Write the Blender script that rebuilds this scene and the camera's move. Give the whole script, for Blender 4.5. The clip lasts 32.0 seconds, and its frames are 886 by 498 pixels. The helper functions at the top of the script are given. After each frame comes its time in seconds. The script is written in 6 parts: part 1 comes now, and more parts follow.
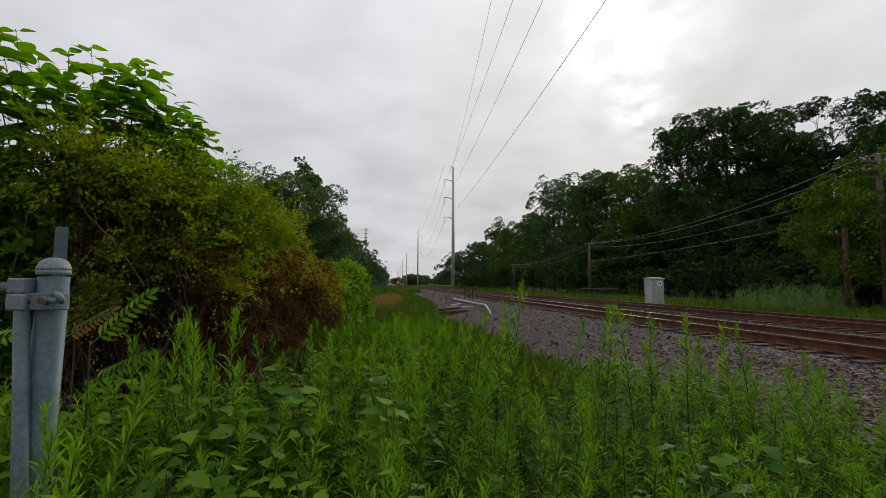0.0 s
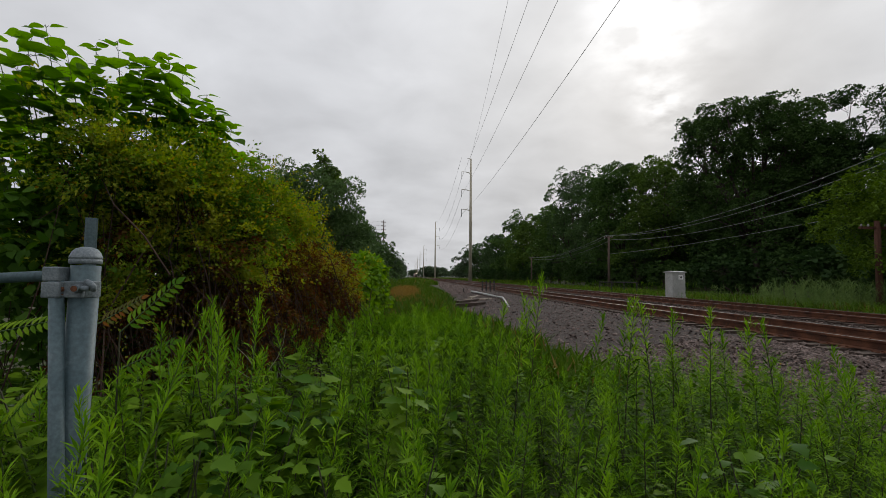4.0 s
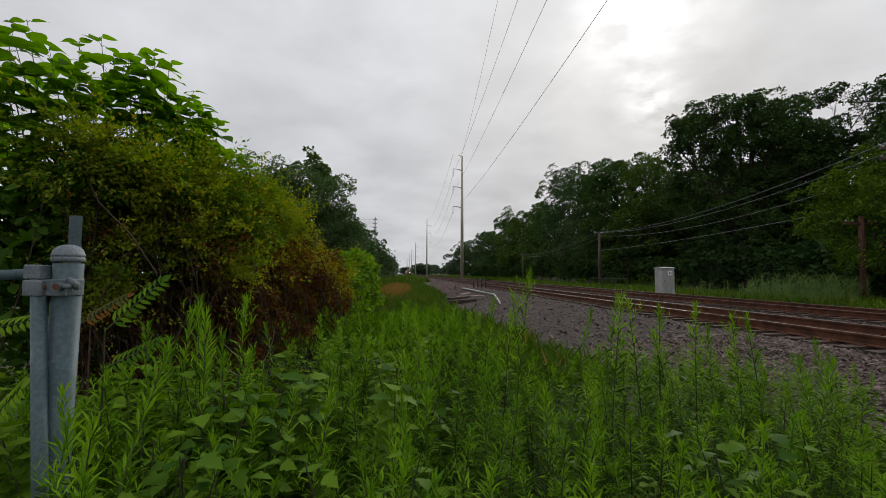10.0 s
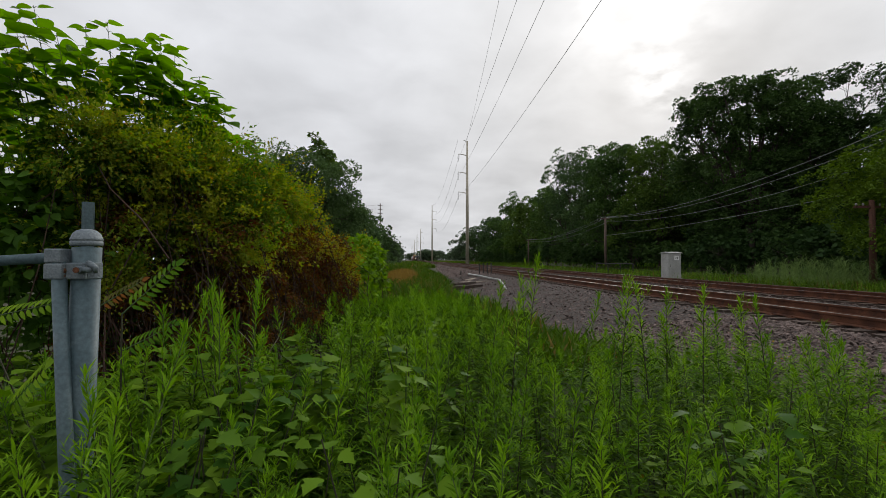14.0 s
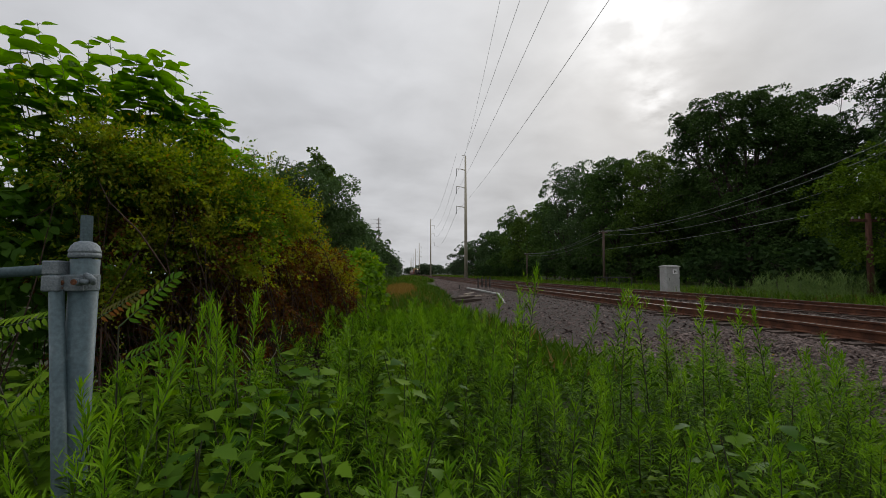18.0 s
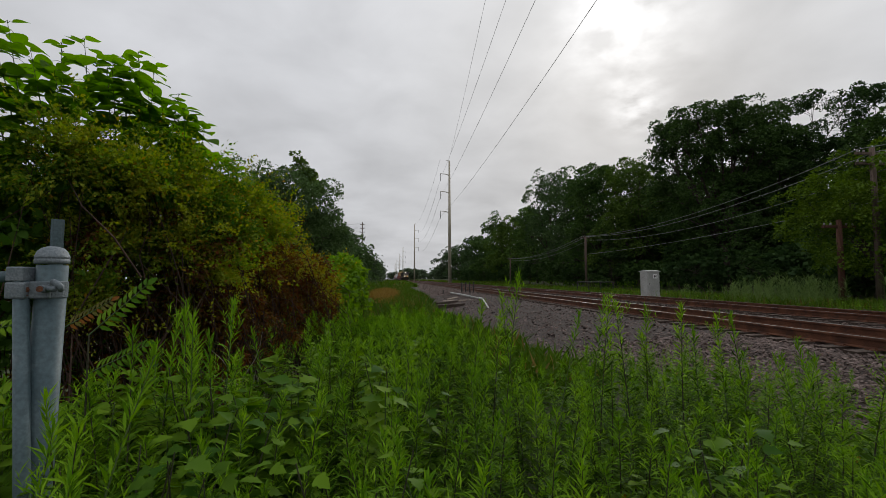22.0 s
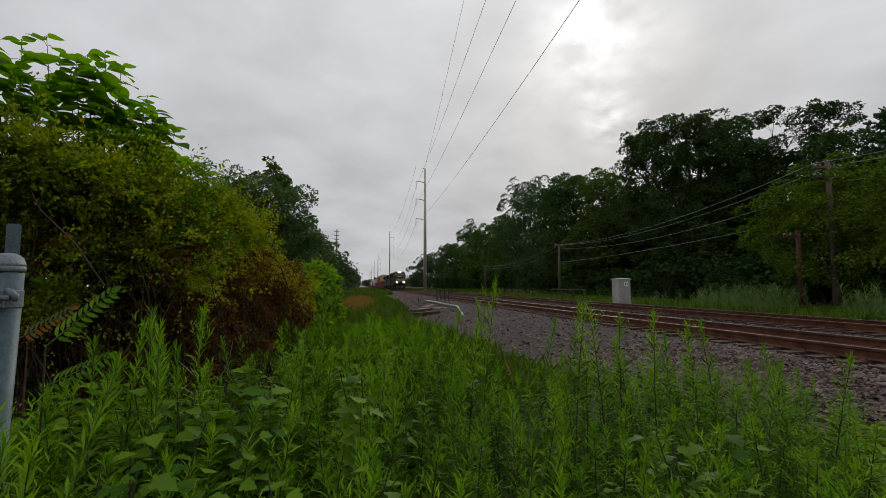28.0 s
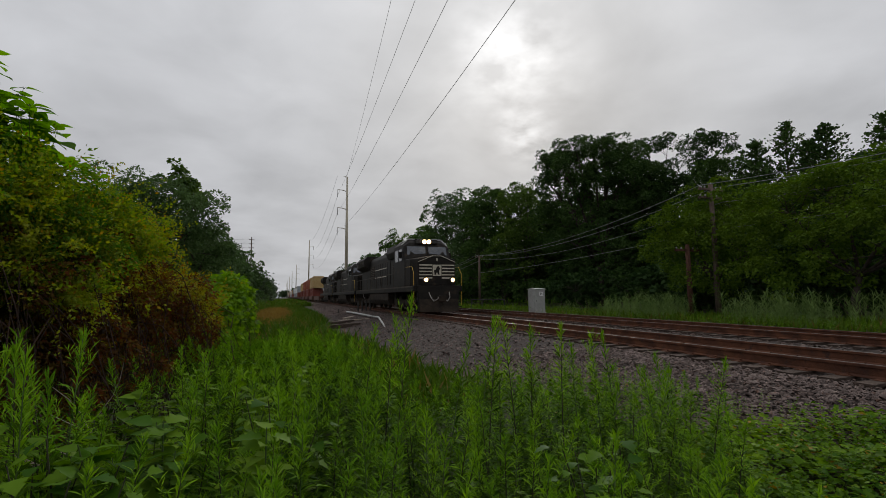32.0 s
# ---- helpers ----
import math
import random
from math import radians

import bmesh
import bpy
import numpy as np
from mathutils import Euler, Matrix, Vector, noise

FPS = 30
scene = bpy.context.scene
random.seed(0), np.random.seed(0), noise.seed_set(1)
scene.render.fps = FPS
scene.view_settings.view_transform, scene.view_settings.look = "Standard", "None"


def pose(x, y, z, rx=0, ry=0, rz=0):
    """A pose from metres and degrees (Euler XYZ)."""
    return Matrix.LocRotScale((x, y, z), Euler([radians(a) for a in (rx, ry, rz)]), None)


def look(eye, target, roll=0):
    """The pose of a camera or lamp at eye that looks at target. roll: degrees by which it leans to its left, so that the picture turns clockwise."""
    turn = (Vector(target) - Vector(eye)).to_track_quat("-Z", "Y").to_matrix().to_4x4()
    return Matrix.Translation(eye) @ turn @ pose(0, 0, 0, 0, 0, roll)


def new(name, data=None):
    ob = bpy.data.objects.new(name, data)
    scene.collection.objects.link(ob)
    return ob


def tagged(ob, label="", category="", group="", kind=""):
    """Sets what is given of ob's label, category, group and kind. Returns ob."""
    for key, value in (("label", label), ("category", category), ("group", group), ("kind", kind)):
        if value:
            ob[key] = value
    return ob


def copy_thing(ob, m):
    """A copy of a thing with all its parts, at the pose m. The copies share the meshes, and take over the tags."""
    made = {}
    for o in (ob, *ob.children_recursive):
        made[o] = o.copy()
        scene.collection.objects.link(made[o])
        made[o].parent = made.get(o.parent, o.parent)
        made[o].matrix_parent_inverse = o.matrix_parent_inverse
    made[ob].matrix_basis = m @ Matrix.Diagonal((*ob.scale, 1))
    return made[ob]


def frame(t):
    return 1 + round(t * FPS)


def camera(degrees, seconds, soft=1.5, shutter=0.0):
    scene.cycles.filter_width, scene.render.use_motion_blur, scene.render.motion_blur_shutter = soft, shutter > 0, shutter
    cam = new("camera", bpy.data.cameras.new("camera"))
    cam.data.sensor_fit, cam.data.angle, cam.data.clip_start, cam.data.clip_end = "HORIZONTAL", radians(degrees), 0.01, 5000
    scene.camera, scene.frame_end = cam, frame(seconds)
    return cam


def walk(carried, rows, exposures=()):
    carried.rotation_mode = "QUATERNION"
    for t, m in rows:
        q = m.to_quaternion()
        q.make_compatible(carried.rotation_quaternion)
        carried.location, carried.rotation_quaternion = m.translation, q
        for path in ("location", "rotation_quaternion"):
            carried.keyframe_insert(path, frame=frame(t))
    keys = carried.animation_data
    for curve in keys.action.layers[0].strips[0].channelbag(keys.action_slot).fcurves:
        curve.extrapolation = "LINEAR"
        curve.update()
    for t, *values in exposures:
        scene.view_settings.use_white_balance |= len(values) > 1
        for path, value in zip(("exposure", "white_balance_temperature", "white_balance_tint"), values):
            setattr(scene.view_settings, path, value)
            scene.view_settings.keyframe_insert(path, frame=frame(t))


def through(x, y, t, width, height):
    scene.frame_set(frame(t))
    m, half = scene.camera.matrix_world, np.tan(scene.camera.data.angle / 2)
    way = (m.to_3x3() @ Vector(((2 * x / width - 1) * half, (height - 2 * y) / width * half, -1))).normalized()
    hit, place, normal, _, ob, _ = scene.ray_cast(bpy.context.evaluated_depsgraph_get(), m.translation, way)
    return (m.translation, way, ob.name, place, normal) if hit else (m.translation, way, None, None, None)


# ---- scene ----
# hand-held camera in the weeds beside the railway: seconds, eye, yaw (left of +y), pitch, roll
PATH = [
    (0, 0.000, 0.000, 1.020, -6.20, 4.39, 0.15),
    (0.5, -0.005, -0.002, 1.024, -6.51, 4.51, 0.18),
    (1, -0.008, -0.002, 1.026, -6.85, 4.64, 0.29),
    (1.5, -0.008, -0.002, 1.027, -7.06, 4.69, 0.33),
    (2, -0.008, 0.002, 1.023, -6.94, 4.62, 0.35),
    (2.5, -0.010, 0.008, 1.024, -5.98, 4.29, 0.47),
    (3, -0.010, 0.008, 1.018, -4.94, 3.88, 0.52),
    (3.5, -0.010, 0.006, 1.016, -3.97, 3.55, 0.54),
    (5.5, -0.017, 0.000, 1.017, -4.78, 3.32, 0.43),
    (6, -0.013, -0.001, 1.019, -4.98, 3.35, 0.42),
    (6.5, -0.012, 0.000, 1.019, -4.94, 3.55, 0.41),
    (7, -0.012, -0.002, 1.017, -4.93, 3.91, 0.36),
    (7.5, -0.019, -0.009, 1.013, -5.29, 3.77, 0.36),
    (8, -0.012, -0.004, 1.014, -5.42, 3.54, 0.25),
    (8.5, -0.007, -0.004, 1.012, -5.55, 3.65, 0.29),
    (9, -0.000, 0.002, 1.017, -5.43, 3.53, 0.24),
    (9.5, 0.007, 0.004, 1.014, -5.24, 3.32, 0.27),
    (10, 0.006, -0.004, 1.012, -5.08, 3.08, 0.20),
    (10.5, 0.004, -0.015, 1.015, -5.00, 2.89, 0.24),
    (11, 0.004, -0.020, 1.010, -4.72, 2.71, 0.16),
    (11.5, 0.005, -0.025, 1.011, -4.24, 2.30, 0.20),
    (12, -0.003, -0.024, 1.002, -3.90, 1.93, 0.10),
    (12.5, -0.009, -0.017, 1.000, -4.00, 1.64, 0.08),
    (13, -0.004, -0.009, 1.002, -4.01, 1.52, 0.01),
    (13.5, -0.009, -0.010, 1.000, -3.92, 1.52, -0.06),
    (14, -0.014, -0.016, 1.001, -4.43, 1.32, -0.02),
    (14.5, -0.008, -0.015, 0.998, -5.05, 2.01, -0.10),
    (16.5, -0.007, -0.012, 1.005, -6.07, 2.92, -0.22),
    (17, -0.002, -0.011, 1.004, -5.13, 2.91, -0.17),
    (17.5, -0.010, -0.016, 0.995, -4.40, 2.95, -0.15),
    (18, -0.014, -0.018, 0.992, -4.61, 3.09, -0.13),
    (18.5, -0.007, -0.011, 0.993, -5.08, 3.38, -0.20),
    (19, -0.017, -0.016, 0.995, -5.50, 3.62, -0.21),
    (19.5, -0.017, -0.017, 0.997, -5.84, 3.78, -0.17),
    (20, -0.014, -0.017, 0.997, -6.09, 3.86, -0.19),
    (20.5, -0.012, -0.015, 0.997, -6.28, 3.89, -0.20),
    (21, -0.009, -0.013, 0.997, -6.49, 3.87, -0.21),
    (21.5, -0.005, -0.009, 0.996, -6.61, 3.85, -0.20),
    (22, -0.004, -0.009, 0.997, -6.63, 3.67, -0.16),
    (22.5, -0.005, -0.007, 0.995, -6.67, 3.61, -0.18),
    (23, -0.004, -0.004, 0.996, -6.80, 3.59, -0.16),
    (23.5, -0.006, -0.004, 0.995, -6.99, 3.63, -0.18),
    (24, -0.005, -0.009, 0.995, -7.18, 3.59, -0.20),
    (24.5, -0.004, -0.012, 0.995, -7.32, 3.59, -0.20),
    (26.5, -0.002, -0.010, 0.996, -7.94, 3.95, -0.23),
    (27, -0.006, -0.007, 0.995, -8.35, 4.25, -0.23),
    (27.5, -0.010, 0.000, 0.997, -9.05, 4.43, -0.15),
    (28, -0.011, 0.005, 1.000, -9.71, 4.61, -0.14),
    (28.5, -0.014, 0.007, 0.998, -10.27, 4.73, -0.13),
    (29, -0.018, 0.008, 1.002, -10.87, 4.83, -0.19),
    (29.5, -0.020, 0.007, 1.008, -11.47, 4.91, -0.24),
    (30, -0.018, 0.005, 1.014, -12.03, 4.97, -0.29),
    (30.5, -0.009, 0.002, 1.018, -12.70, 5.03, -0.37),
    (31, 0.003, -0.001, 1.024, -13.55, 5.02, -0.46),
    (31.5, 0.014, -0.004, 1.027, -15.42, 5.10, -0.42),
    (32, 0.021, -0.007, 1.029, -19.38, 5.81, -0.53),
]
cam = camera(87.93, 32.0, soft=0.6)


def held(x, y, z, yaw, pitch, roll):
    return pose(x, y, z) @ pose(0, 0, 0, 0, 0, yaw) @ pose(0, 0, 0, 90 + pitch, 0, 0) @ pose(0, 0, 0, 0, 0, roll)


walk(cam, [(t, held(*p)) for t, *p in PATH], [(0, 0.06), (7, -0.02), (10, 0.0), (12.5, 0.1), (14, 0.15), (17, -0.09), (24, -0.1), (27, -0.14), (30, -0.22), (32, -0.25)])

# ---- overcast sky with a bright break where the sun stands behind the clouds ----
SUN = Vector((5.66, 10.0, 5.2)).normalized()
SUN_EL = math.asin(SUN.z)
SUN_AZ = math.atan2(SUN.x, SUN.y)

world = bpy.data.worlds.new("overcast_sky")
scene.world = world
world.use_nodes = True
wn, wl = world.node_tree.nodes, world.node_tree.links
wn.clear()
w_out = wn.new("ShaderNodeOutputWorld")
w_bg = wn.new("ShaderNodeBackground")
w_sky = wn.new("ShaderNodeTexSky")
w_sky.sky_type, w_sky.sun_disc = "NISHITA", False
w_sky.sun_elevation, w_sky.sun_rotation = SUN_EL, SUN_AZ
w_sky.dust_density, w_sky.air_density = 4.0, 1.0
w_tc = wn.new("ShaderNodeTexCoord")


def wmath(op, a, b=None, c=None):
    n = wn.new("ShaderNodeMath")
    n.operation = op
    for k, v in enumerate((a, b, c)):
        if v is None:
            continue
        if isinstance(v, (int, float)):
            n.inputs[k].default_value = v
        else:
            wl.new(v, n.inputs[k])
    return n.outputs[0]


# cloud sheet seen in perspective: direction divided by its height
w_sep = wn.new("ShaderNodeSeparateXYZ")
wl.new(w_tc.outputs["Generated"], w_sep.inputs[0])
up = wmath("MAXIMUM", w_sep.outputs[2], 0.0)
den = wmath("ADD", up, 0.22)
w_com = wn.new("ShaderNodeCombineXYZ")
wl.new(wmath("DIVIDE", w_sep.outputs[0], den), w_com.inputs[0])
wl.new(wmath("DIVIDE", w_sep.outputs[1], den), w_com.inputs[1])
w_n1 = wn.new("ShaderNodeTexNoise")
w_n1.inputs["Scale"].default_value, w_n1.inputs["Detail"].default_value = 0.9, 4.0
w_n1.inputs["Roughness"].default_value, w_n1.inputs["Distortion"].default_value = 0.5, 0.4
wl.new(w_com.outputs[0], w_n1.inputs["Vector"])
w_n2 = wn.new("ShaderNodeTexNoise")
w_n2.inputs["Scale"].default_value, w_n2.inputs["Detail"].default_value = 2.6, 5.0
w_n2.inputs["Distortion"].default_value = 0.25
wl.new(w_com.outputs[0], w_n2.inputs["Vector"])
def glow(direction, sharp):
    """Brightness that falls off round a direction."""
    n = wn.new("ShaderNodeVectorMath")
    n.operation = "DOT_PRODUCT"
    wl.new(w_tc.outputs["Generated"], n.inputs[0])
    n.inputs[1].default_value = Vector(direction).normalized()
    return wmath("POWER", wmath("MAXIMUM", n.outputs["Value"], 0.0), sharp)


# glow of the hidden sun, broken by cloud into two patches
w_dot = wn.new("ShaderNodeVectorMath")
w_dot.operation = "DOT_PRODUCT"
wl.new(w_tc.outputs["Generated"], w_dot.inputs[0])
w_dot.inputs[1].default_value = SUN
cosd = wmath("MAXIMUM", w_dot.outputs["Value"], 0.0)
wide = wmath("POWER", cosd, 10.0)
mid_glow = wmath("POWER", cosd, 90.0)
w_n3 = wn.new("ShaderNodeTexNoise")
w_n3.inputs["Scale"].default_value, w_n3.inputs["Detail"].default_value = 2.4, 4.0
w_n3.inputs["Distortion"].default_value = 0.25
wl.new(w_com.outputs[0], w_n3.inputs["Vector"])
w_ss = wn.new("ShaderNodeMapRange")
w_ss.interpolation_type = "SMOOTHSTEP"
w_ss.inputs[1].default_value, w_ss.inputs[2].default_value = 0.38, 0.68
wl.new(w_n3.outputs[0], w_ss.inputs[0])
gap = wmath("MULTIPLY", wmath("ADD", wmath("MULTIPLY", mid_glow, 0.05), wmath("MULTIPLY", wide, 0.04)), w_ss.outputs[0])
w_n4 = wn.new("ShaderNodeTexNoise")
w_n4.inputs["Scale"].default_value, w_n4.inputs["Detail"].default_value = 7.0, 4.0
wl.new(w_com.outputs[0], w_n4.inputs["Vector"])
torn = wmath("MULTIPLY", wmath("MAXIMUM", wmath("SUBTRACT", w_n4.outputs[0], 0.36), 0.0), 4.0)
patches = wmath("ADD", wmath("MULTIPLY", glow((0.424, 0.775, 0.468), 200.0), 0.9), wmath("MULTIPLY", glow((0.471, 0.818, 0.33), 1000.0), 1.1))
gap = wmath("ADD", gap, wmath("MULTIPLY", patches, torn))
cloud = wmath("ADD", 0.66, wmath("MULTIPLY", wmath("SUBTRACT", w_n1.outputs[0], 0.5), 0.3))
cloud = wmath("ADD", cloud, wmath("MULTIPLY", wmath("SUBTRACT", w_n2.outputs[0], 0.5), 0.38))
cloud = wmath("ADD", cloud, wmath("MULTIPLY", wide, 0.05))
cloud = wmath("ADD", cloud, wmath("MULTIPLY", gap, 0.45))
# an overcast sky is brightest overhead
cloud = wmath("MULTIPLY", cloud, wmath("ADD", 0.93, wmath("MULTIPLY", wmath("MULTIPLY", up, up), 0.85)))
w_tint = wn.new("ShaderNodeMix")
w_tint.data_type = "RGBA"
w_tint.inputs[6].default_value = (0.94, 0.955, 1.0, 1)
w_tint.inputs[7].default_value = (0.972, 0.972, 0.978, 1)
wl.new(wide, w_tint.inputs[0])
w_mul = wn.new("ShaderNodeVectorMath")
w_mul.operation = "SCALE"
wl.new(w_tint.outputs[2], w_mul.inputs[0])
wl.new(cloud, w_mul.inputs["Scale"])
w_skys = wn.new("ShaderNodeVectorMath")
w_skys.operation = "SCALE"
wl.new(w_sky.outputs[0], w_skys.inputs[0])
w_skys.inputs["Scale"].default_value = 0.05
w_mix = wn.new("ShaderNodeMix")
w_mix.data_type = "RGBA"
w_mix.inputs[0].default_value = 0.975
wl.new(w_skys.outputs[0], w_mix.inputs[6])
wl.new(w_mul.outputs[0], w_mix.inputs[7])
wl.new(w_mix.outputs[2], w_bg.inputs[0])
w_bg.inputs[1].default_value = 1.0
wl.new(w_bg.outputs[0], w_out.inputs[0])

sun = new("sun", bpy.data.lights.new("sun", "SUN"))
sun.data.energy, sun.data.angle, sun.data.color = 1.3, radians(22), (1.0, 0.95, 0.88)
sun.matrix_basis = look(SUN * 50, (0, 0, 0))

# ---- mesh tools ----
class Mesh:
    """Collects vertices and faces and becomes one mesh."""

    def __init__(self):
        self.v, self.f = [], []

    def add(self, verts, faces):
        n = len(self.v)
        self.v.extend(tuple(p) for p in verts)
        self.f.extend(tuple(i + n for i in q) for q in faces)
        return self

    def box(self, x0, x1, y0, y1, z0, z1, m=None):
        vs = [Vector((x, y, z)) for z in (z0, z1) for y in (y0, y1) for x in (x0, x1)]
        if m is not None:
            vs = [m @ p for p in vs]
        return self.add(vs, [(0, 2, 3, 1), (4, 5, 7, 6), (0, 1, 5, 4), (2, 6, 7, 3), (0, 4, 6, 2), (1, 3, 7, 5)])

    def tube(self, pts, radii, n=8, caps=True):
        pts = [Vector(p) for p in pts]
        if isinstance(radii, (int, float)):
            radii = [radii] * len(pts)
        base, rings = len(self.v), len(pts)
        side = None
        for i, p in enumerate(pts):
            d = (pts[min(i + 1, rings - 1)] - pts[max(i - 1, 0)]).normalized()
            if side is None:
                side = d.cross((0, 0, 1)) if abs(d.z) < 0.9 else d.cross((0, 1, 0))
            side = (side - d * side.dot(d)).normalized()
            other = d.cross(side)
            for k in range(n):
                a = 2 * math.pi * k / n
                self.v.append(tuple(p + (side * math.cos(a) + other * math.sin(a)) * radii[i]))
        for i in range(rings - 1):
            for k in range(n):
                a, b = base + i * n + k, base + i * n + (k + 1) % n
                self.f.append((a, b, b + n, a + n))
        if caps:
            self.f.append(tuple(base + k for k in reversed(range(n))))
            self.f.append(tuple(base + (rings - 1) * n + k for k in range(n)))
        return self

    def lathe(self, profile, n=20, at=(0, 0, 0)):
        """profile: (radius, height) from the bottom up."""
        base = len(self.v)
        for r, z in profile:
            for k in range(n):
                a = 2 * math.pi * k / n
                self.v.append((at[0] + r * math.cos(a), at[1] + r * math.sin(a), at[2] + z))
        for i in range(len(profile) - 1):
            for k in range(n):
                a, b = base + i * n + k, base + i * n + (k + 1) % n
                self.f.append((a, b, b + n, a + n))
        self.f.append(tuple(base + k for k in reversed(range(n))))
        self.f.append(tuple(base + (len(profile) - 1) * n + k for k in range(n)))
        return self

    def prism(self, outline, x0, x1, axis="x"):
        """outline of (a, b) pairs, drawn out along an axis."""
        n = len(outline)
        place = {"x": lambda a, b, c: (c, a, b), "y": lambda a, b, c: (a, c, b), "z": lambda a, b, c: (a, b, c)}[axis]
        vs = [place(a, b, x0) for a, b in outline] + [place(a, b, x1) for a, b in outline]
        return self.add(vs, [tuple(reversed(range(n))), tuple(range(n, 2 * n))] + [(i, (i + 1) % n, n + (i + 1) % n, n + i) for i in range(n)])

    def data(self, name, mat, smooth=False):
        me = bpy.data.meshes.new(name)
        me.from_pydata(self.v, [], self.f)
        bm = bmesh.new()
        bm.from_mesh(me)
        bmesh.ops.recalc_face_normals(bm, faces=bm.faces)
        bm.to_mesh(me)
        bm.free()
        me.materials.append(mat)
        if smooth:
            me.polygons.foreach_set("use_smooth", [True] * len(me.polygons))
        return me


def part(name, mesh, mat, parent=None, label="", smooth=False, bevel=0.0, m=None):
    ob = new(name, mesh.data(name, mat, smooth) if isinstance(mesh, Mesh) else mesh)
    if parent is not None:
        ob.parent = parent
    if m is not None:
        ob.matrix_basis = m
    if bevel:
        mod = ob.modifiers.new("bevel", "BEVEL")
        mod.width, mod.segments, mod.limit_method = bevel, 2, "ANGLE"
    return tagged(ob, label)


def thing(name, label, category, m=None, group="", kind=""):
    ob = new(name)
    ob.empty_display_size = 0.2
    if m is not None:
        ob.matrix_basis = m
    return tagged(ob, label, category, group, kind)


def fast_mesh(name, verts, faces, mat, smooth=False):
    """verts (n, 3) and faces (m, k) as arrays."""
    me = bpy.data.meshes.new(name)
    m, k = faces.shape
    me.vertices.add(len(verts))
    me.vertices.foreach_set("co", np.ascontiguousarray(verts, np.float32).ravel())
    me.loops.add(m * k)
    me.loops.foreach_set("vertex_index", np.ascontiguousarray(faces, np.int32).ravel())
    me.polygons.add(m)
    me.polygons.foreach_set("loop_start", np.arange(m, dtype=np.int32) * k)
    if smooth:
        me.polygons.foreach_set("use_smooth", np.ones(m, bool))
    me.materials.append(mat)
    me.update(calc_edges=True)
    return me


# leaf shapes: along +y from the stalk, folded on the midrib, three-cornered faces
def leaf_shape(outline, fold=0.16, droop=0.25):
    """outline: half widths at even steps from the stalk to the tip."""
    n = len(outline)
    vs, fs = [], []
    for i, w in enumerate(outline):
        y = i / (n - 1)
        z = -droop * y * y
        vs += [(-w, y, z + fold * w), (0, y, z), (w, y, z + fold * w)]
    for i in range(n - 1):
        a, b = 3 * i, 3 * i + 3
        for s in (0, 1):
            if outline[i] > 0 or outline[i + 1] > 0:
                if outline[i] > 0:
                    fs.append((a + s, a + s + 1, b + s + 1))
                if outline[i + 1] > 0:
                    fs.append((a + s if outline[i] > 0 else a + 1, b + s + 1, b + s))
    return np.array(vs, float), np.array(fs, int)


HEART = leaf_shape((0.06, 0.3, 0.4, 0.42, 0.39, 0.31, 0.19, 0.06, 0.0), 0.16, 0.2)
SMALL = (np.array([(0, 0, 0), (0.29, 0.5, 0.06), (0, 1.0, -0.06), (-0.29, 0.5, 0.06)], float), np.array([(0, 1, 2), (0, 2, 3)], int))
SLIM = (np.array([(0, 0, 0), (0.075, 0.4, 0.03), (0, 1.0, -0.2), (-0.075, 0.4, 0.03)], float), np.array([(0, 1, 2), (0, 2, 3)], int))
LOBED = leaf_shape((0.01, 0.012, 0.3, 0.22, 0.4, 0.2, 0.24, 0.07, 0.0), 0.2, 0.3)
OVAL = leaf_shape((0.0, 0.3, 0.28, 0.0), 0.2, 0.2)
LANCE = leaf_shape((0.0, 0.085, 0.07, 0.0), 0.3, 0.35)
TUFT = (np.array([(-0.32, 0.0, 0), (0.3, 0.08, 0.05), (0.42, 0.62, -0.05), (0.05, 1.0, 0.0), (-0.4, 0.7, 0.06)], float), np.array([(0, 1, 2), (0, 2, 4), (4, 2, 3)], int))

CLUMP = (np.array([(-0.34, 0.02, 0), (0.4, 0.25, 0.06), (0.12, 1.0, -0.02), (-0.42, 0.66, 0.07)], float), np.array([(0, 1, 2), (0, 2, 3)], int))


def joined_shape(pieces):
    """pieces: (shape, 4x4 matrix)."""
    vs, fs, n = [], [], 0
    for (v, f), m in pieces:
        a = np.array(m)
        vs.append(v @ a[:3, :3].T + a[:3, 3])
        fs.append(f + n)
        n += len(v)
    return np.concatenate(vs), np.concatenate(fs)


def scaled(s):
    return Matrix.Diagonal((s, s, s, 1))


def scatter(name, shape, places, ways, sizes, mat, rng, roll=0.6, tilt=0.5):
    """One mesh of many leaves: at each place, pointing along its way, turned at random."""
    sv, sf = shape
    n = len(places)
    w = ways / (np.linalg.norm(ways, axis=1, keepdims=True) + 1e-9)
    w = w + rng.normal(0, tilt, (n, 3))
    w /= np.linalg.norm(w, axis=1, keepdims=True) + 1e-9
    up = np.tile((0.0, 0.0, 1.0), (n, 1)) + rng.normal(0, roll, (n, 3))
    x = np.cross(w, up)
    x /= np.linalg.norm(x, axis=1, keepdims=True) + 1e-9
    z = np.cross(x, w)
    s = np.asarray(sizes).reshape(n, 1, 1)
    v = sv[None] * s
    out = places[:, None] + v[..., 0:1] * x[:, None] + v[..., 1:2] * w[:, None] + v[..., 2:3] * z[:, None]
    faces = sf[None] + (np.arange(n) * len(sv))[:, None, None]
    return fast_mesh(name, out.reshape(-1, 3), faces.reshape(-1, sf.shape[1]), mat)

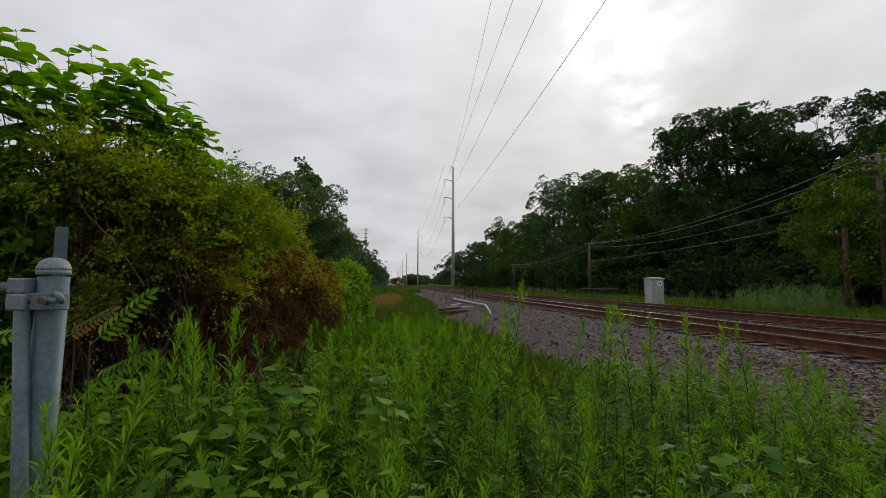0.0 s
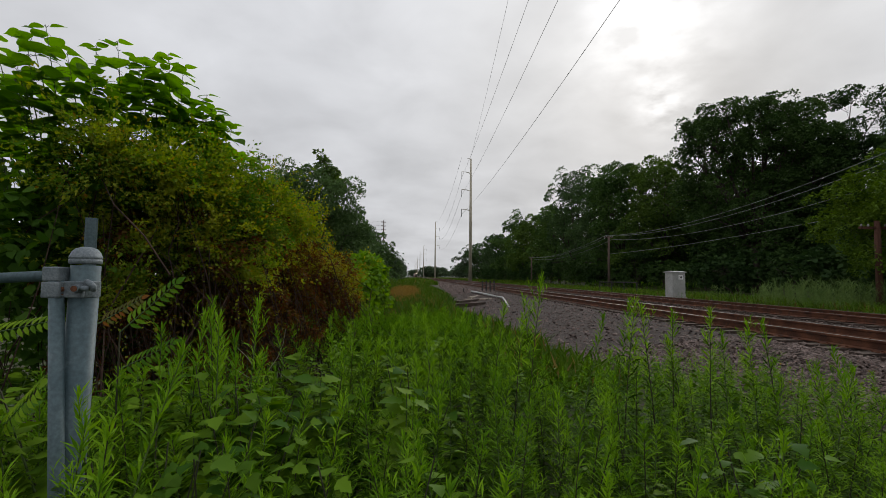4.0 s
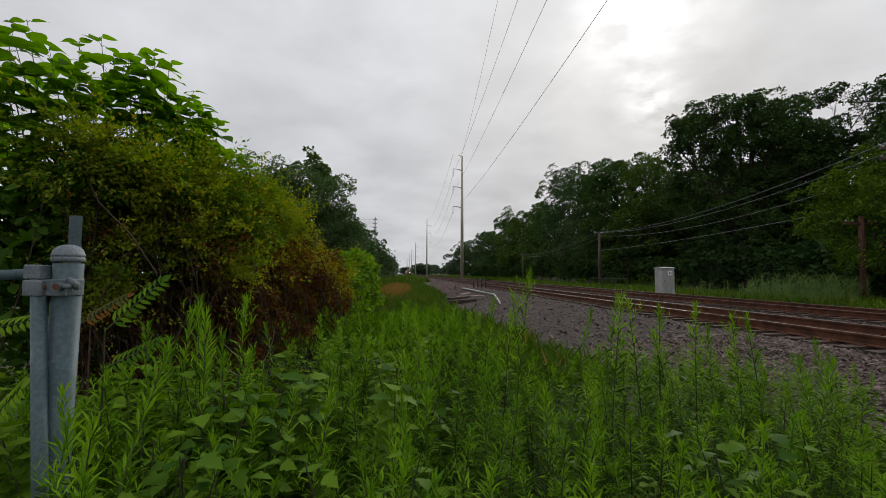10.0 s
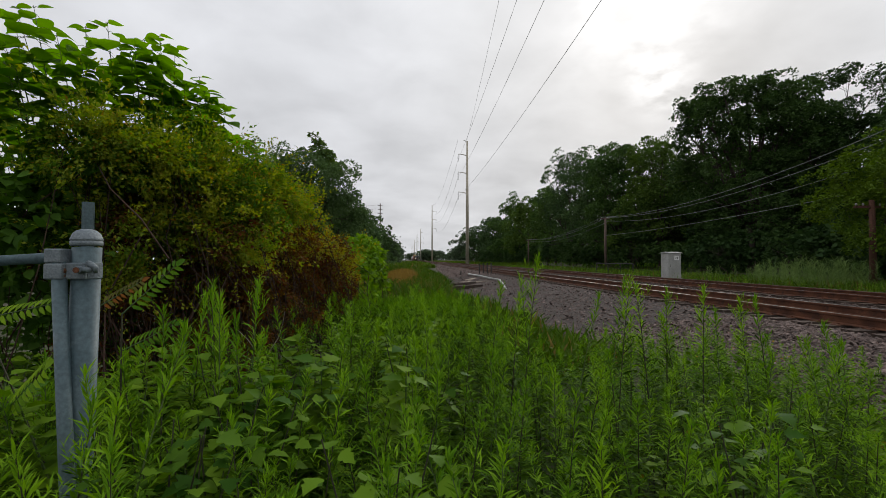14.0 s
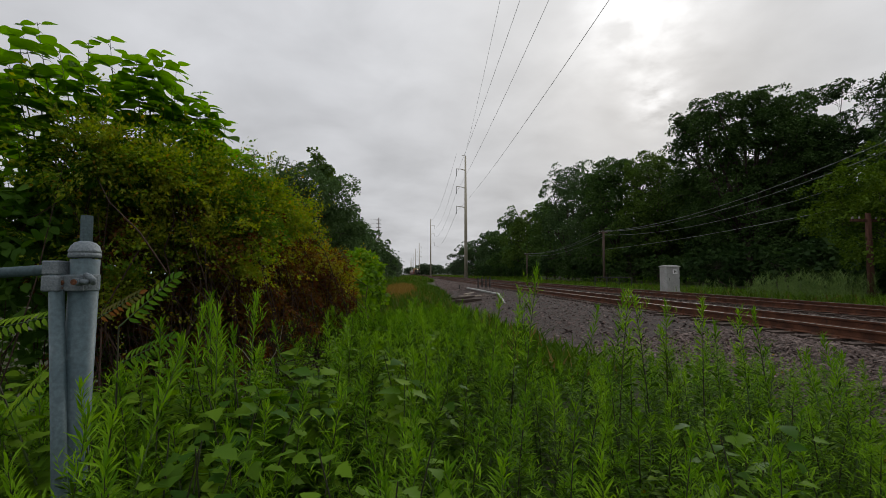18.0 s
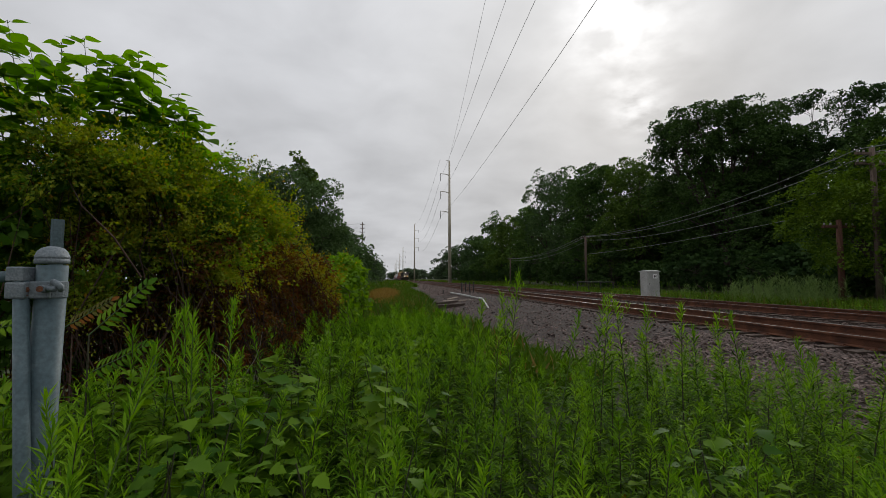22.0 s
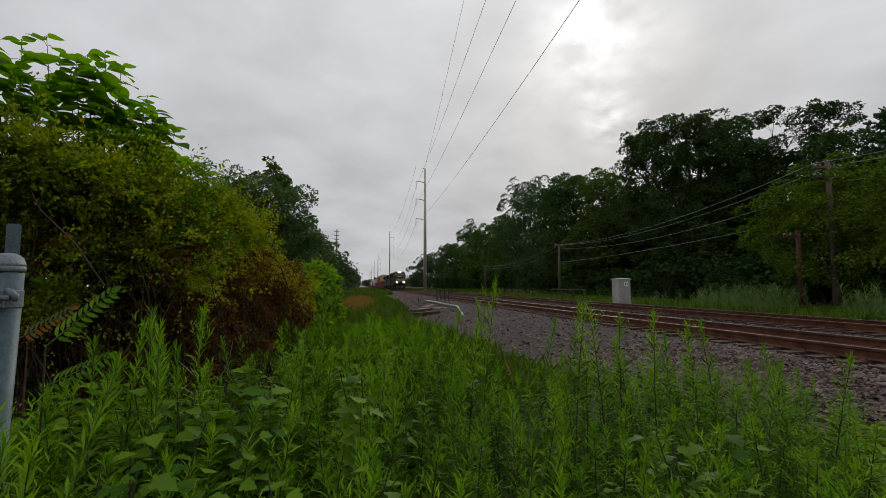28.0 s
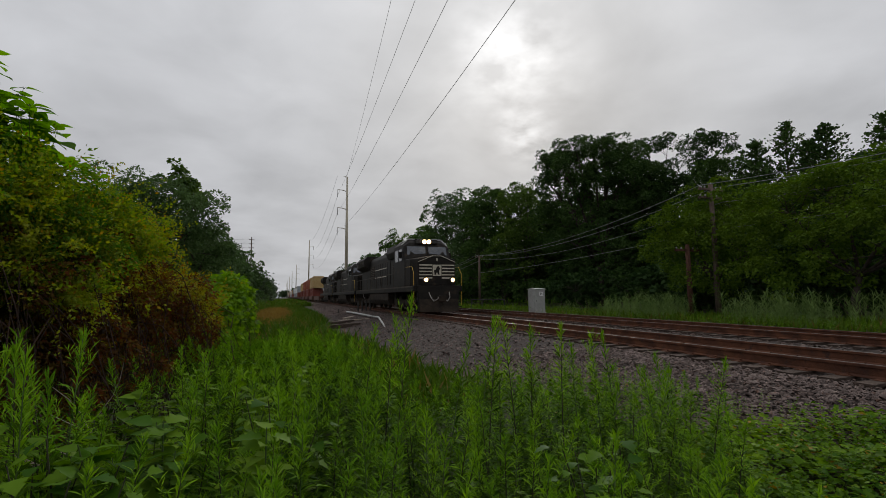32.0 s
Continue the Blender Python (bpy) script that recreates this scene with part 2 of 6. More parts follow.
# ---- materials ----
def surface(name, a, b, rough=0.8, scale=6.0, fine=60.0, bump=0.15, metal=0.0, third=None, stain=0.5, stretch=(1, 1, 1), coords="Object", vary=0.0, spec=0.22):
    """Two colours mixed by coarse noise, darkened and roughened by fine grain, with bump; third: stains of their own shape."""
    m = bpy.data.materials.new(name)
    m.use_nodes = True
    n, l = m.node_tree.nodes, m.node_tree.links
    p = n["Principled BSDF"]
    p.inputs["Roughness"].default_value, p.inputs["Metallic"].default_value = rough, metal
    p.inputs["Specular IOR Level"].default_value = spec
    tc, mp = n.new("ShaderNodeTexCoord"), n.new("ShaderNodeMapping")
    mp.inputs["Scale"].default_value = stretch
    l.new(tc.outputs[coords], mp.inputs[0])
    n1, n2 = n.new("ShaderNodeTexNoise"), n.new("ShaderNodeTexNoise")
    for node, s in ((n1, scale), (n2, fine)):
        node.inputs["Scale"].default_value, node.inputs["Detail"].default_value = s, 4
        l.new(mp.outputs[0], node.inputs["Vector"])
    r1 = n.new("ShaderNodeValToRGB")
    r1.color_ramp.elements[0].position, r1.color_ramp.elements[1].position = 0.36, 0.64
    r1.color_ramp.elements[0].color, r1.color_ramp.elements[1].color = (*a, 1), (*b, 1)
    l.new(n1.outputs[0], r1.inputs[0])
    col = r1.outputs[0]
    if third:
        r2, mx = n.new("ShaderNodeValToRGB"), n.new("ShaderNodeMix")
        n3 = n.new("ShaderNodeTexNoise")
        n3.inputs["Scale"].default_value, n3.inputs["Detail"].default_value = scale * 2.3, 6
        l.new(mp.outputs[0], n3.inputs["Vector"])
        r2.color_ramp.elements[0].position, r2.color_ramp.elements[1].position = stain, stain + 0.15
        l.new(n3.outputs[0], r2.inputs[0])
        mx.data_type = "RGBA"
        mx.inputs[7].default_value = (*third, 1)
        l.new(r2.outputs[0], mx.inputs[0])
        l.new(col, mx.inputs[6])
        col = mx.outputs[2]
    hs = n.new("ShaderNodeHueSaturation")
    mr = n.new("ShaderNodeMapRange")
    mr.inputs[1].default_value, mr.inputs[2].default_value, mr.inputs[3].default_value, mr.inputs[4].default_value = 0.3, 0.7, 0.75, 1.2
    l.new(n2.outputs[0], mr.inputs[0])
    l.new(mr.outputs[0], hs.inputs["Value"])
    l.new(col, hs.inputs["Color"])
    col = hs.outputs[0]
    if vary:
        geo, oi, h2 = n.new("ShaderNodeNewGeometry"), n.new("ShaderNodeObjectInfo"), n.new("ShaderNodeHueSaturation")
        ad = n.new("ShaderNodeMath")
        ad.operation = "ADD"
        l.new(geo.outputs["Random Per Island"], ad.inputs[0])
        l.new(oi.outputs["Random"], ad.inputs[1])
        m2 = n.new("ShaderNodeMapRange")
        m2.inputs[2].default_value, m2.inputs[3].default_value, m2.inputs[4].default_value = 2.0, 1 - vary, 1 + vary
        l.new(ad.outputs[0], m2.inputs[0])
        l.new(m2.outputs[0], h2.inputs["Value"])
        l.new(col, h2.inputs["Color"])
        col = h2.outputs[0]
    l.new(col, p.inputs["Base Color"])
    if bump:
        bp = n.new("ShaderNodeBump")
        bp.inputs["Strength"].default_value, bp.inputs["Distance"].default_value = bump, 0.02
        l.new(n2.outputs[0], bp.inputs["Height"])
        l.new(bp.outputs[0], p.inputs["Normal"])
    return m


def leafy(name, a, b, c=None, through=0.35, rough=0.62, patch=1.2, dry=0.9, spec=0.03):
    """Leaves: each its own tint between a and b, a few dry ones of colour c, patches over the whole plant, light coming through."""
    m = bpy.data.materials.new(name)
    m.use_nodes = True
    n, l = m.node_tree.nodes, m.node_tree.links
    p, out = n["Principled BSDF"], n["Material Output"]
    p.inputs["Roughness"].default_value = rough
    p.inputs["Specular IOR Level"].default_value = spec
    geo, tc, no = n.new("ShaderNodeNewGeometry"), n.new("ShaderNodeTexCoord"), n.new("ShaderNodeTexNoise")
    no.inputs["Scale"].default_value, no.inputs["Detail"].default_value = patch, 2
    l.new(tc.outputs["Object"], no.inputs["Vector"])
    ad = n.new("ShaderNodeMath")
    ad.operation = "MULTIPLY_ADD"
    l.new(geo.outputs["Random Per Island"], ad.inputs[0])
    ad.inputs[1].default_value = 0.55
    sb = n.new("ShaderNodeMath")
    sb.operation = "MULTIPLY_ADD"
    l.new(no.outputs[0], sb.inputs[0])
    sb.inputs[1].default_value, sb.inputs[2].default_value = 1.5, -0.52
    l.new(sb.outputs[0], ad.inputs[2])
    r = n.new("ShaderNodeValToRGB")
    r.color_ramp.elements[0].position, r.color_ramp.elements[1].position = 0.15, 0.85
    r.color_ramp.elements[0].color, r.color_ramp.elements[1].color = (*a, 1), (*b, 1)
    oi, ob_ = n.new("ShaderNodeObjectInfo"), n.new("ShaderNodeMath")
    ob_.operation = "MULTIPLY_ADD"
    ob_.inputs[1].default_value = 0.5
    l.new(oi.outputs["Random"], ob_.inputs[0])
    less = n.new("ShaderNodeMath")
    less.operation = "SUBTRACT"
    less.inputs[1].default_value = 0.25
    l.new(ad.outputs[0], less.inputs[0])
    l.new(less.outputs[0], ob_.inputs[2])
    l.new(ob_.outputs[0], r.inputs[0])
    col = r.outputs[0]
    if c:
        gt, wn_, mx = n.new("ShaderNodeMath"), n.new("ShaderNodeTexWhiteNoise"), n.new("ShaderNodeMix")
        wn_.noise_dimensions = "1D"
        l.new(geo.outputs["Random Per Island"], wn_.inputs["W"])
        gt.operation = "GREATER_THAN"
        gt.inputs[1].default_value = dry
        l.new(wn_.outputs[0], gt.inputs[0])
        mx.data_type = "RGBA"
        mx.inputs[7].default_value = (*c, 1)
        l.new(gt.outputs[0], mx.inputs[0])
        l.new(col, mx.inputs[6])
        col = mx.outputs[2]
    l.new(col, p.inputs["Base Color"])
    tr, ms, br = n.new("ShaderNodeBsdfTranslucent"), n.new("ShaderNodeMixShader"), n.new("ShaderNodeHueSaturation")
    br.inputs["Saturation"].default_value, br.inputs["Value"].default_value = 1.15, 1.5
    l.new(col, br.inputs["Color"])
    l.new(br.outputs[0], tr.inputs[0])
    ms.inputs[0].default_value = through
    l.new(p.outputs[0], ms.inputs[1])
    l.new(tr.outputs[0], ms.inputs[2])
    l.new(ms.outputs[0], out.inputs[0])
    return m


def glowing(name, colour, strength):
    m = bpy.data.materials.new(name)
    m.use_nodes = True
    p = m.node_tree.nodes["Principled BSDF"]
    p.inputs["Base Color"].default_value = (*colour, 1)
    p.inputs["Emission Color"].default_value = (*colour, 1)
    p.inputs["Emission Strength"].default_value = strength
    return m


M_SOIL = surface("soil_and_grass", (0.03, 0.034, 0.012), (0.05, 0.045, 0.024), 0.95, 0.6, 12, 0.4, third=(0.035, 0.06, 0.014), stain=0.52)
M_BALLAST = surface("ballast_bed", (0.025, 0.018, 0.015), (0.055, 0.042, 0.037), 0.95, 9, 45, 0.9, third=(0.06, 0.045, 0.04), stain=0.55)
M_STONE = surface("crushed_stone", (0.068, 0.049, 0.043), (0.17, 0.13, 0.116), 0.92, 6, 60, 0.5, vary=0.8, third=(0.11, 0.058, 0.04), stain=0.57)
M_RUST = surface("rusty_rail_steel", (0.06, 0.024, 0.014), (0.12, 0.048, 0.025), 0.85, 3, 70, 0.3, third=(0.045, 0.025, 0.02), stain=0.55)
M_SHINE = surface("polished_rail_head", (0.15, 0.135, 0.13), (0.22, 0.2, 0.19), 0.45, 3, 80, 0.05, metal=0.9)
M_TIE = surface("creosoted_timber", (0.035, 0.025, 0.02), (0.075, 0.052, 0.04), 0.9, 3, 40, 0.5, stretch=(1, 6, 6), vary=0.3, third=(0.12, 0.09, 0.075), stain=0.6)
M_GALV = surface("galvanised_steel", (0.045, 0.076, 0.087), (0.08, 0.116, 0.128), 0.55, 5, 90, 0.03, metal=0.15, third=(0.14, 0.175, 0.19), stain=0.66, spec=0.4)
M_CAST = surface("cast_zinc_fitting", (0.12, 0.145, 0.16), (0.19, 0.215, 0.23), 0.6, 12, 150, 0.2, metal=0.3, third=(0.2, 0.2, 0.2), stain=0.62)
M_BOLT = surface("rusted_bolt", (0.1, 0.04, 0.02), (0.2, 0.08, 0.04), 0.8, 30, 200, 0.3)
M_POLE = surface("weathering_steel_pole", (0.32, 0.29, 0.22), (0.42, 0.38, 0.3), 0.7, 0.5, 8, 0.1, stretch=(1, 1, 0.2))
M_WOOD = surface("weathered_pole_wood", (0.07, 0.05, 0.04), (0.14, 0.1, 0.08), 0.9, 3, 40, 0.4, stretch=(4, 4, 0.3))
M_REDWOOD = surface("red_brown_pole_wood", (0.06, 0.027, 0.018), (0.1, 0.047, 0.032), 0.9, 3, 40, 0.4, stretch=(4, 4, 0.3))
M_WIRE = surface("weathered_cable", (0.4, 0.4, 0.41), (0.5, 0.5, 0.51), 0.5, 5, 20, 0.0)
M_LINE = surface("dull_line_wire", (0.16, 0.16, 0.165), (0.22, 0.22, 0.225), 0.6, 5, 20, 0.0)
M_CABINET = surface("grey_painted_cabinet", (0.3, 0.3, 0.285), (0.38, 0.38, 0.36), 0.6, 2, 40, 0.05, third=(0.36, 0.35, 0.32), stain=0.6)
M_SIGNW = surface("white_plate", (0.7, 0.7, 0.68), (0.78, 0.78, 0.76), 0.5, 5, 40, 0.02)
M_DARK = surface("dark_weathered_steel", (0.03, 0.03, 0.03), (0.06, 0.055, 0.05), 0.7, 4, 60, 0.1)
M_PIPE = surface("white_painted_pipe", (0.36, 0.36, 0.34), (0.46, 0.46, 0.44), 0.6, 3, 40, 0.1, third=(0.3, 0.28, 0.24), stain=0.6)
M_CONC = surface("weathered_concrete", (0.22, 0.21, 0.19), (0.34, 0.32, 0.3), 0.9, 3, 40, 0.3, third=(0.14, 0.13, 0.11), stain=0.55)
M_BARK = surface("tree_bark", (0.035, 0.028, 0.022), (0.07, 0.055, 0.045), 0.95, 4, 30, 0.6, stretch=(3, 3, 0.6))
M_TWIG = surface("brown_twigs", (0.026, 0.015, 0.011), (0.06, 0.034, 0.024), 0.9, 8, 60, 0.2)
M_STEM = surface("green_weed_stem", (0.05, 0.09, 0.025), (0.09, 0.13, 0.04), 0.6, 8, 60, 0.1)
M_STEMD = surface("dark_weed_stem", (0.03, 0.03, 0.015), (0.05, 0.05, 0.025), 0.7, 8, 60, 0.1)

M_BAREWOOD = surface("pale_dead_wood", (0.2, 0.16, 0.13), (0.3, 0.25, 0.2), 0.9, 8, 60, 0.2)

L_OAK = leafy("dark_oak_leaves", (0.025, 0.049, 0.016), (0.053, 0.094, 0.025), through=0.22, patch=0.35)
L_MID = leafy("mid_green_leaves", (0.04, 0.077, 0.021), (0.077, 0.134, 0.032), through=0.22, patch=0.35)
L_SOFT = leafy("soft_green_leaves", (0.045, 0.081, 0.031), (0.082, 0.132, 0.046), through=0.22, patch=0.35)
L_OLIVE = leafy("yellowish_green_leaves", (0.047, 0.085, 0.018), (0.088, 0.14, 0.027), through=0.24, patch=0.35)
L_BRIGHT = leafy("fresh_green_leaves", (0.058, 0.106, 0.013), (0.108, 0.17, 0.019), through=0.26, patch=0.4)
# distance haze is put into this leaf colour as a slight greying
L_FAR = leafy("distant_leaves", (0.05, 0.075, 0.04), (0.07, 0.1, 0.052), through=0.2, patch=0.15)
L_CATALPA = leafy("large_catalpa_leaves", (0.085, 0.18, 0.014), (0.15, 0.29, 0.022), through=0.6, patch=0.9, rough=0.5, spec=0.1)
L_VINE = leafy("vine_leaves", (0.05, 0.125, 0.015), (0.18, 0.205, 0.02), (0.24, 0.13, 0.016), through=0.4, patch=2.2, dry=0.96)
L_BROADVINE = leafy("broad_vine_leaves", (0.04, 0.09, 0.014), (0.075, 0.15, 0.02), through=0.32, patch=0.9)
L_BROWN = leafy("browning_vine_leaves", (0.055, 0.024, 0.01), (0.14, 0.095, 0.018), (0.1, 0.034, 0.012), through=0.3, patch=1.4, dry=0.7)
L_YELLOW = leafy("yellow_green_vine_leaves", (0.11, 0.14, 0.012), (0.23, 0.23, 0.02), (0.2, 0.1, 0.012), through=0.35, patch=1.3, dry=0.8)
L_SPRAY = leafy("light_vine_leaves", (0.075, 0.165, 0.018), (0.23, 0.25, 0.026), (0.24, 0.16, 0.02), through=0.45, patch=1.6, dry=0.95)
L_LIME = leafy("lime_green_leaves", (0.075, 0.155, 0.014), (0.18, 0.3, 0.022), through=0.42, patch=1.0)
# young tips are paler green; the step to the lower leaves also paints shade
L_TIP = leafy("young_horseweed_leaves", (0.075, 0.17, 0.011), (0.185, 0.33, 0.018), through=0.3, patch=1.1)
# lower leaves are darker green, darkened further for shade among the stalks
L_WEED_SHADED = leafy("horseweed_leaves", (0.02, 0.05, 0.004), (0.062, 0.124, 0.008), through=0.2, patch=1.1)
L_BROAD = leafy("broad_weed_leaves", (0.045, 0.11, 0.008), (0.155, 0.255, 0.014), (0.26, 0.17, 0.015), through=0.3, patch=1.4, dry=0.975, rough=0.55, spec=0.06)
L_GRASS = leafy("grass_blades", (0.038, 0.08, 0.009), (0.075, 0.125, 0.014), (0.15, 0.11, 0.035), through=0.26, patch=0.5, dry=0.92)
L_DRY = leafy("dry_brown_grass", (0.16, 0.1, 0.03), (0.22, 0.15, 0.04), through=0.3, patch=0.7)
L_REED = leafy("grey_green_reeds", (0.062, 0.11, 0.03), (0.14, 0.2, 0.066), through=0.36, patch=0.6)

# ---- ground: rail tops lie at z = 0, tracks run along +y ----
TRACKS = (8.69, 13.42)


def ground_z(x, y):
    """Field on the near side, ballast bank, verge on the far side."""
    pts = ((-400, -0.6), (3.2, -0.62), (5.9, -0.36), (6.6, -0.28), (15.6, -0.28), (17.0, -0.36), (24.0, -0.3), (40, 0.2), (400, 0.3))
    z = pts[-1][1]
    for (x0, z0), (x1, z1) in zip(pts, pts[1:]):
        if x < x1:
            z = z0 + (z1 - z0) * max(0.0, (x - x0) / (x1 - x0))
            break
    bank = 1.0 if x < 4 or x > 16.5 else 0.0
    far = min(1.0, max(0.0, (abs(y) - 100) / 200))
    return z + bank * 0.07 * noise.noise((x * 0.35, y * 0.35, 0)) - far * 0.12


def edge(y):
    """Where the ballast ends on the near side."""
    pts = ((-50, 5.0), (2, 4.7), (8, 3.5), (20, 2.25), (35, 3.1), (50, 3.8), (100, 5.8), (190, 6.9), (3000, 6.9))
    for (y0, x0), (y1, x1) in zip(pts, pts[1:]):
        if y < y1:
            return x0 + (x1 - x0) * max(0.0, (y - y0) / (y1 - y0))
    return 6.9


def make_ground():
    xs = [-3000, -800, -200, -60, -25] + [-12 + i for i in range(0, 15)] + [3.2, 3.9, 4.6, 5.3, 5.9, 6.6, 8, 10, 12, 14, 15.6, 16.3, 17, 18, 19, 20, 21, 22, 24, 27, 30, 35, 40, 60, 200, 800, 3000]
    ys = [-3000, -600, -150, -60, -30, -15, -8, -4] + [i for i in range(-2, 40)] + [42 + 3 * i for i in range(20)] + [110, 130, 160, 200, 260, 340, 500, 800, 1500, 3000]
    v = np.array([(x, y, ground_z(x, y)) for y in ys for x in xs], float)
    nx = len(xs)
    f = np.array([(j * nx + i, j * nx + i + 1, (j + 1) * nx + i + 1, (j + 1) * nx + i) for j in range(len(ys) - 1) for i in range(nx - 1)], int)
    ob = new("ground", fast_mesh("ground", v, f, M_SOIL, True))
    tagged(ob, "weedy soil and grass beside the railway", "ground", kind="structure")
    bed_x = [(3.6, 0.02), (4.4, 0.02), (5.1, 0.025), (5.9, 0.03), (6.6, 0.03), (8.69, 0.03), (11, 0.03), (13.42, 0.03), (15.6, 0.03), (16.4, 0.02), (17.0, -0.02)]
    v = np.array([(x, y, ground_z(x, y) + dz) for y in ys for x, dz in [(edge(y) - 0.5, -0.05), (edge(y), 0.01)] + [(max(x, edge(y) + 0.1), dz) for x, dz in bed_x]], float)
    nx = len(bed_x) + 2
    f = np.array([(j * nx + i, j * nx + i + 1, (j + 1) * nx + i + 1, (j + 1) * nx + i) for j in range(len(ys) - 1) for i in range(nx - 1)], int)
    bed = new("ballast", fast_mesh("ballast", v, f, M_BALLAST, True))
    tagged(bed, "grey crushed stone ballast bed under two tracks", "ballast", kind="structure")


make_ground()

RAIL = [(-0.075, -0.185), (0.075, -0.185), (0.075, -0.175), (0.012, -0.155), (0.01, -0.05), (0.036, -0.04), (0.037, -0.006), (0.03, 0.0), (-0.03, 0.0), (-0.037, -0.006), (-0.036, -0.04), (-0.01, -0.05), (-0.012, -0.155), (-0.075, -0.175)]


def make_track(x):
    tr = thing("railway_track", "rusty steel railway track on dark timber ties in ballast", "railway track", pose(x, 0, 0), "parallel tracks", "structure")
    for s in (-1, 1):
        rail = part("rail", Mesh().prism([(s * 0.7525 + a, b) for a, b in RAIL], -200, 2500, "y"), M_RUST, tr, "rust-brown rail with worn bright head")
        part("rail_head", Mesh().box(s * 0.7525 - 0.022, s * 0.7525 + 0.022, -200, 2500, -0.004, 0.003), M_SHINE, rail, "polished running surface")
    tie = Mesh().box(-1.3, 1.3, -0.115, 0.115, -0.36, -0.19).data("tie", M_TIE)
    plate = Mesh().box(-0.92, -0.58, -0.09, 0.09, -0.19, -0.178).box(0.58, 0.92, -0.09, 0.09, -0.19, -0.178)
    spike = plate
    for sx in (-1, 1):
        for o in (-0.1, 0.1):
            spike.box(sx * 0.7525 + o - 0.012, sx * 0.7525 + o + 0.012, -0.06, -0.03, -0.18, -0.15)
    plates = spike.data("tie_plate", M_RUST)
    rng = random.Random(int(x * 10))
    for i in range(110):
        t = part("tie", tie, None, tr, m=pose(rng.uniform(-0.05, 0.05), -6 + i * 0.53 + rng.uniform(-0.03, 0.03), 0, 0, 0, rng.uniform(-1.5, 1.5)))
        part("tie_plate", plates, None, t)
    rest = Mesh()
    for i in range(110, 700):
        y = -6 + i * 0.53
        rest.box(-1.3, 1.3, y - 0.115, y + 0.115, -0.36, -0.19)
    far = part("far_ties", rest, M_TIE, tr)
    tagged(far, "dark timber ties further down the line", kind="stuff")
    return tr


for x in TRACKS:
    make_track(x)


def stones(name, n, x0, x1, y0, y1, size, rng, label, power=1.6):
    """Loose crushed stones, each an uneven six-cornered lump."""
    sv = np.array([(1, 0, 0), (-1, 0, 0), (0, 1, 0), (0, -1, 0), (0, 0, 0.7), (0, 0, -0.7), (0.6, 0.6, 0.4), (-0.6, 0.5, 0.45)], float)
    sf = np.array([(0, 6, 4), (6, 2, 4), (2, 7, 4), (7, 1, 4), (1, 3, 4), (3, 0, 4), (0, 2, 6), (2, 1, 7)], int)
    xs = rng.uniform(x0, x1, n)
    ys = y0 + (y1 - y0) * rng.uniform(0, 1, n) ** power
    keep = np.array([min(abs(abs(a - t) - 0.7525) for t in TRACKS) > 0.09 and a > edge(b) - 0.25 * ((i * 0.618) % 1) for i, (a, b) in enumerate(zip(xs, ys))])
    xs, ys = xs[keep], ys[keep]
    n = len(xs)
    zs = np.array([ground_z(a, b) for a, b in zip(xs, ys)]) + 0.035 + rng.uniform(-0.015, 0.03, n)
    on_tie = np.array([min(abs(a - t) for t in TRACKS) < 1.3 for a in xs])
    zs = zs - on_tie * 0.012
    shape = sv[None] * rng.uniform(0.65, 1.25, (n, len(sv), 1)) * np.stack([rng.uniform(0.7, 1.3, n), rng.uniform(0.7, 1.3, n), rng.uniform(0.5, 0.9, n)], 1)[:, None]
    a = rng.uniform(0, 6.28, n)
    b = rng.normal(0, 0.5, n)
    ca, sa, cb, sb = np.cos(a)[:, None], np.sin(a)[:, None], np.cos(b)[:, None], np.sin(b)[:, None]
    x, y, z = shape[..., 0], shape[..., 1], shape[..., 2]
    x, z = x * cb - z * sb, x * sb + z * cb
    x, y = x * ca - y * sa, x * sa + y * ca
    s = (rng.uniform(0.5, 1.35, n) ** 1.3 * size)[:, None]
    v = np.stack([x * s + xs[:, None], y * s + ys[:, None], z * s + zs[:, None]], -1)
    f = sf[None] + (np.arange(n) * len(sv))[:, None, None]
    ob = new(name, fast_mesh(name, v.reshape(-1, 3), f.reshape(-1, 3), M_STONE))
    return tagged(ob, label, "ballast stones", kind="stuff")


stones("ballast_stones", 31000, 3.2, 9.4, 1.6, 9.5, 0.027, np.random.default_rng(6), "loose grey and brown crushed stones nearest the path", power=1.0)
stones("ballast_stones", 30000, 2.2, 16.4, 3.0, 42.0, 0.038, np.random.default_rng(5), "loose grey and brown crushed stones of the ballast")

stones("ballast_stones", 9000, 2.8, 8.4, 40.0, 110.0, 0.075, np.random.default_rng(8), "loose grey and brown crushed stones further along the ballast", power=1.3)

# ---- trees ----
def crown_points(blobs, n, rng, inner=0.45):
    """Clumps spread over uneven blobs, mostly near the outside."""
    vol = np.array([(b[3] * b[4] * b[5]) ** 0.67 for b in blobs])
    pick = rng.choice(len(blobs), n, p=vol / vol.sum())
    d = rng.normal(0, 1, (n, 3))
    d /= np.linalg.norm(d, axis=1, keepdims=True)
    d[:, 2] = np.where(d[:, 2] < -0.8, -d[:, 2] * 0.6, d[:, 2])
    r = inner + (1.06 - inner) * rng.uniform(0, 1, n) ** 0.5
    r *= 1 + 0.24 * np.sin(d[:, 0] * 7 + pick) * np.cos(d[:, 1] * 6 + d[:, 2] * 5)
    b = np.array(blobs, float)[pick]
    return b[:, :3] + d * r[:, None] * b[:, 3:], d, pick


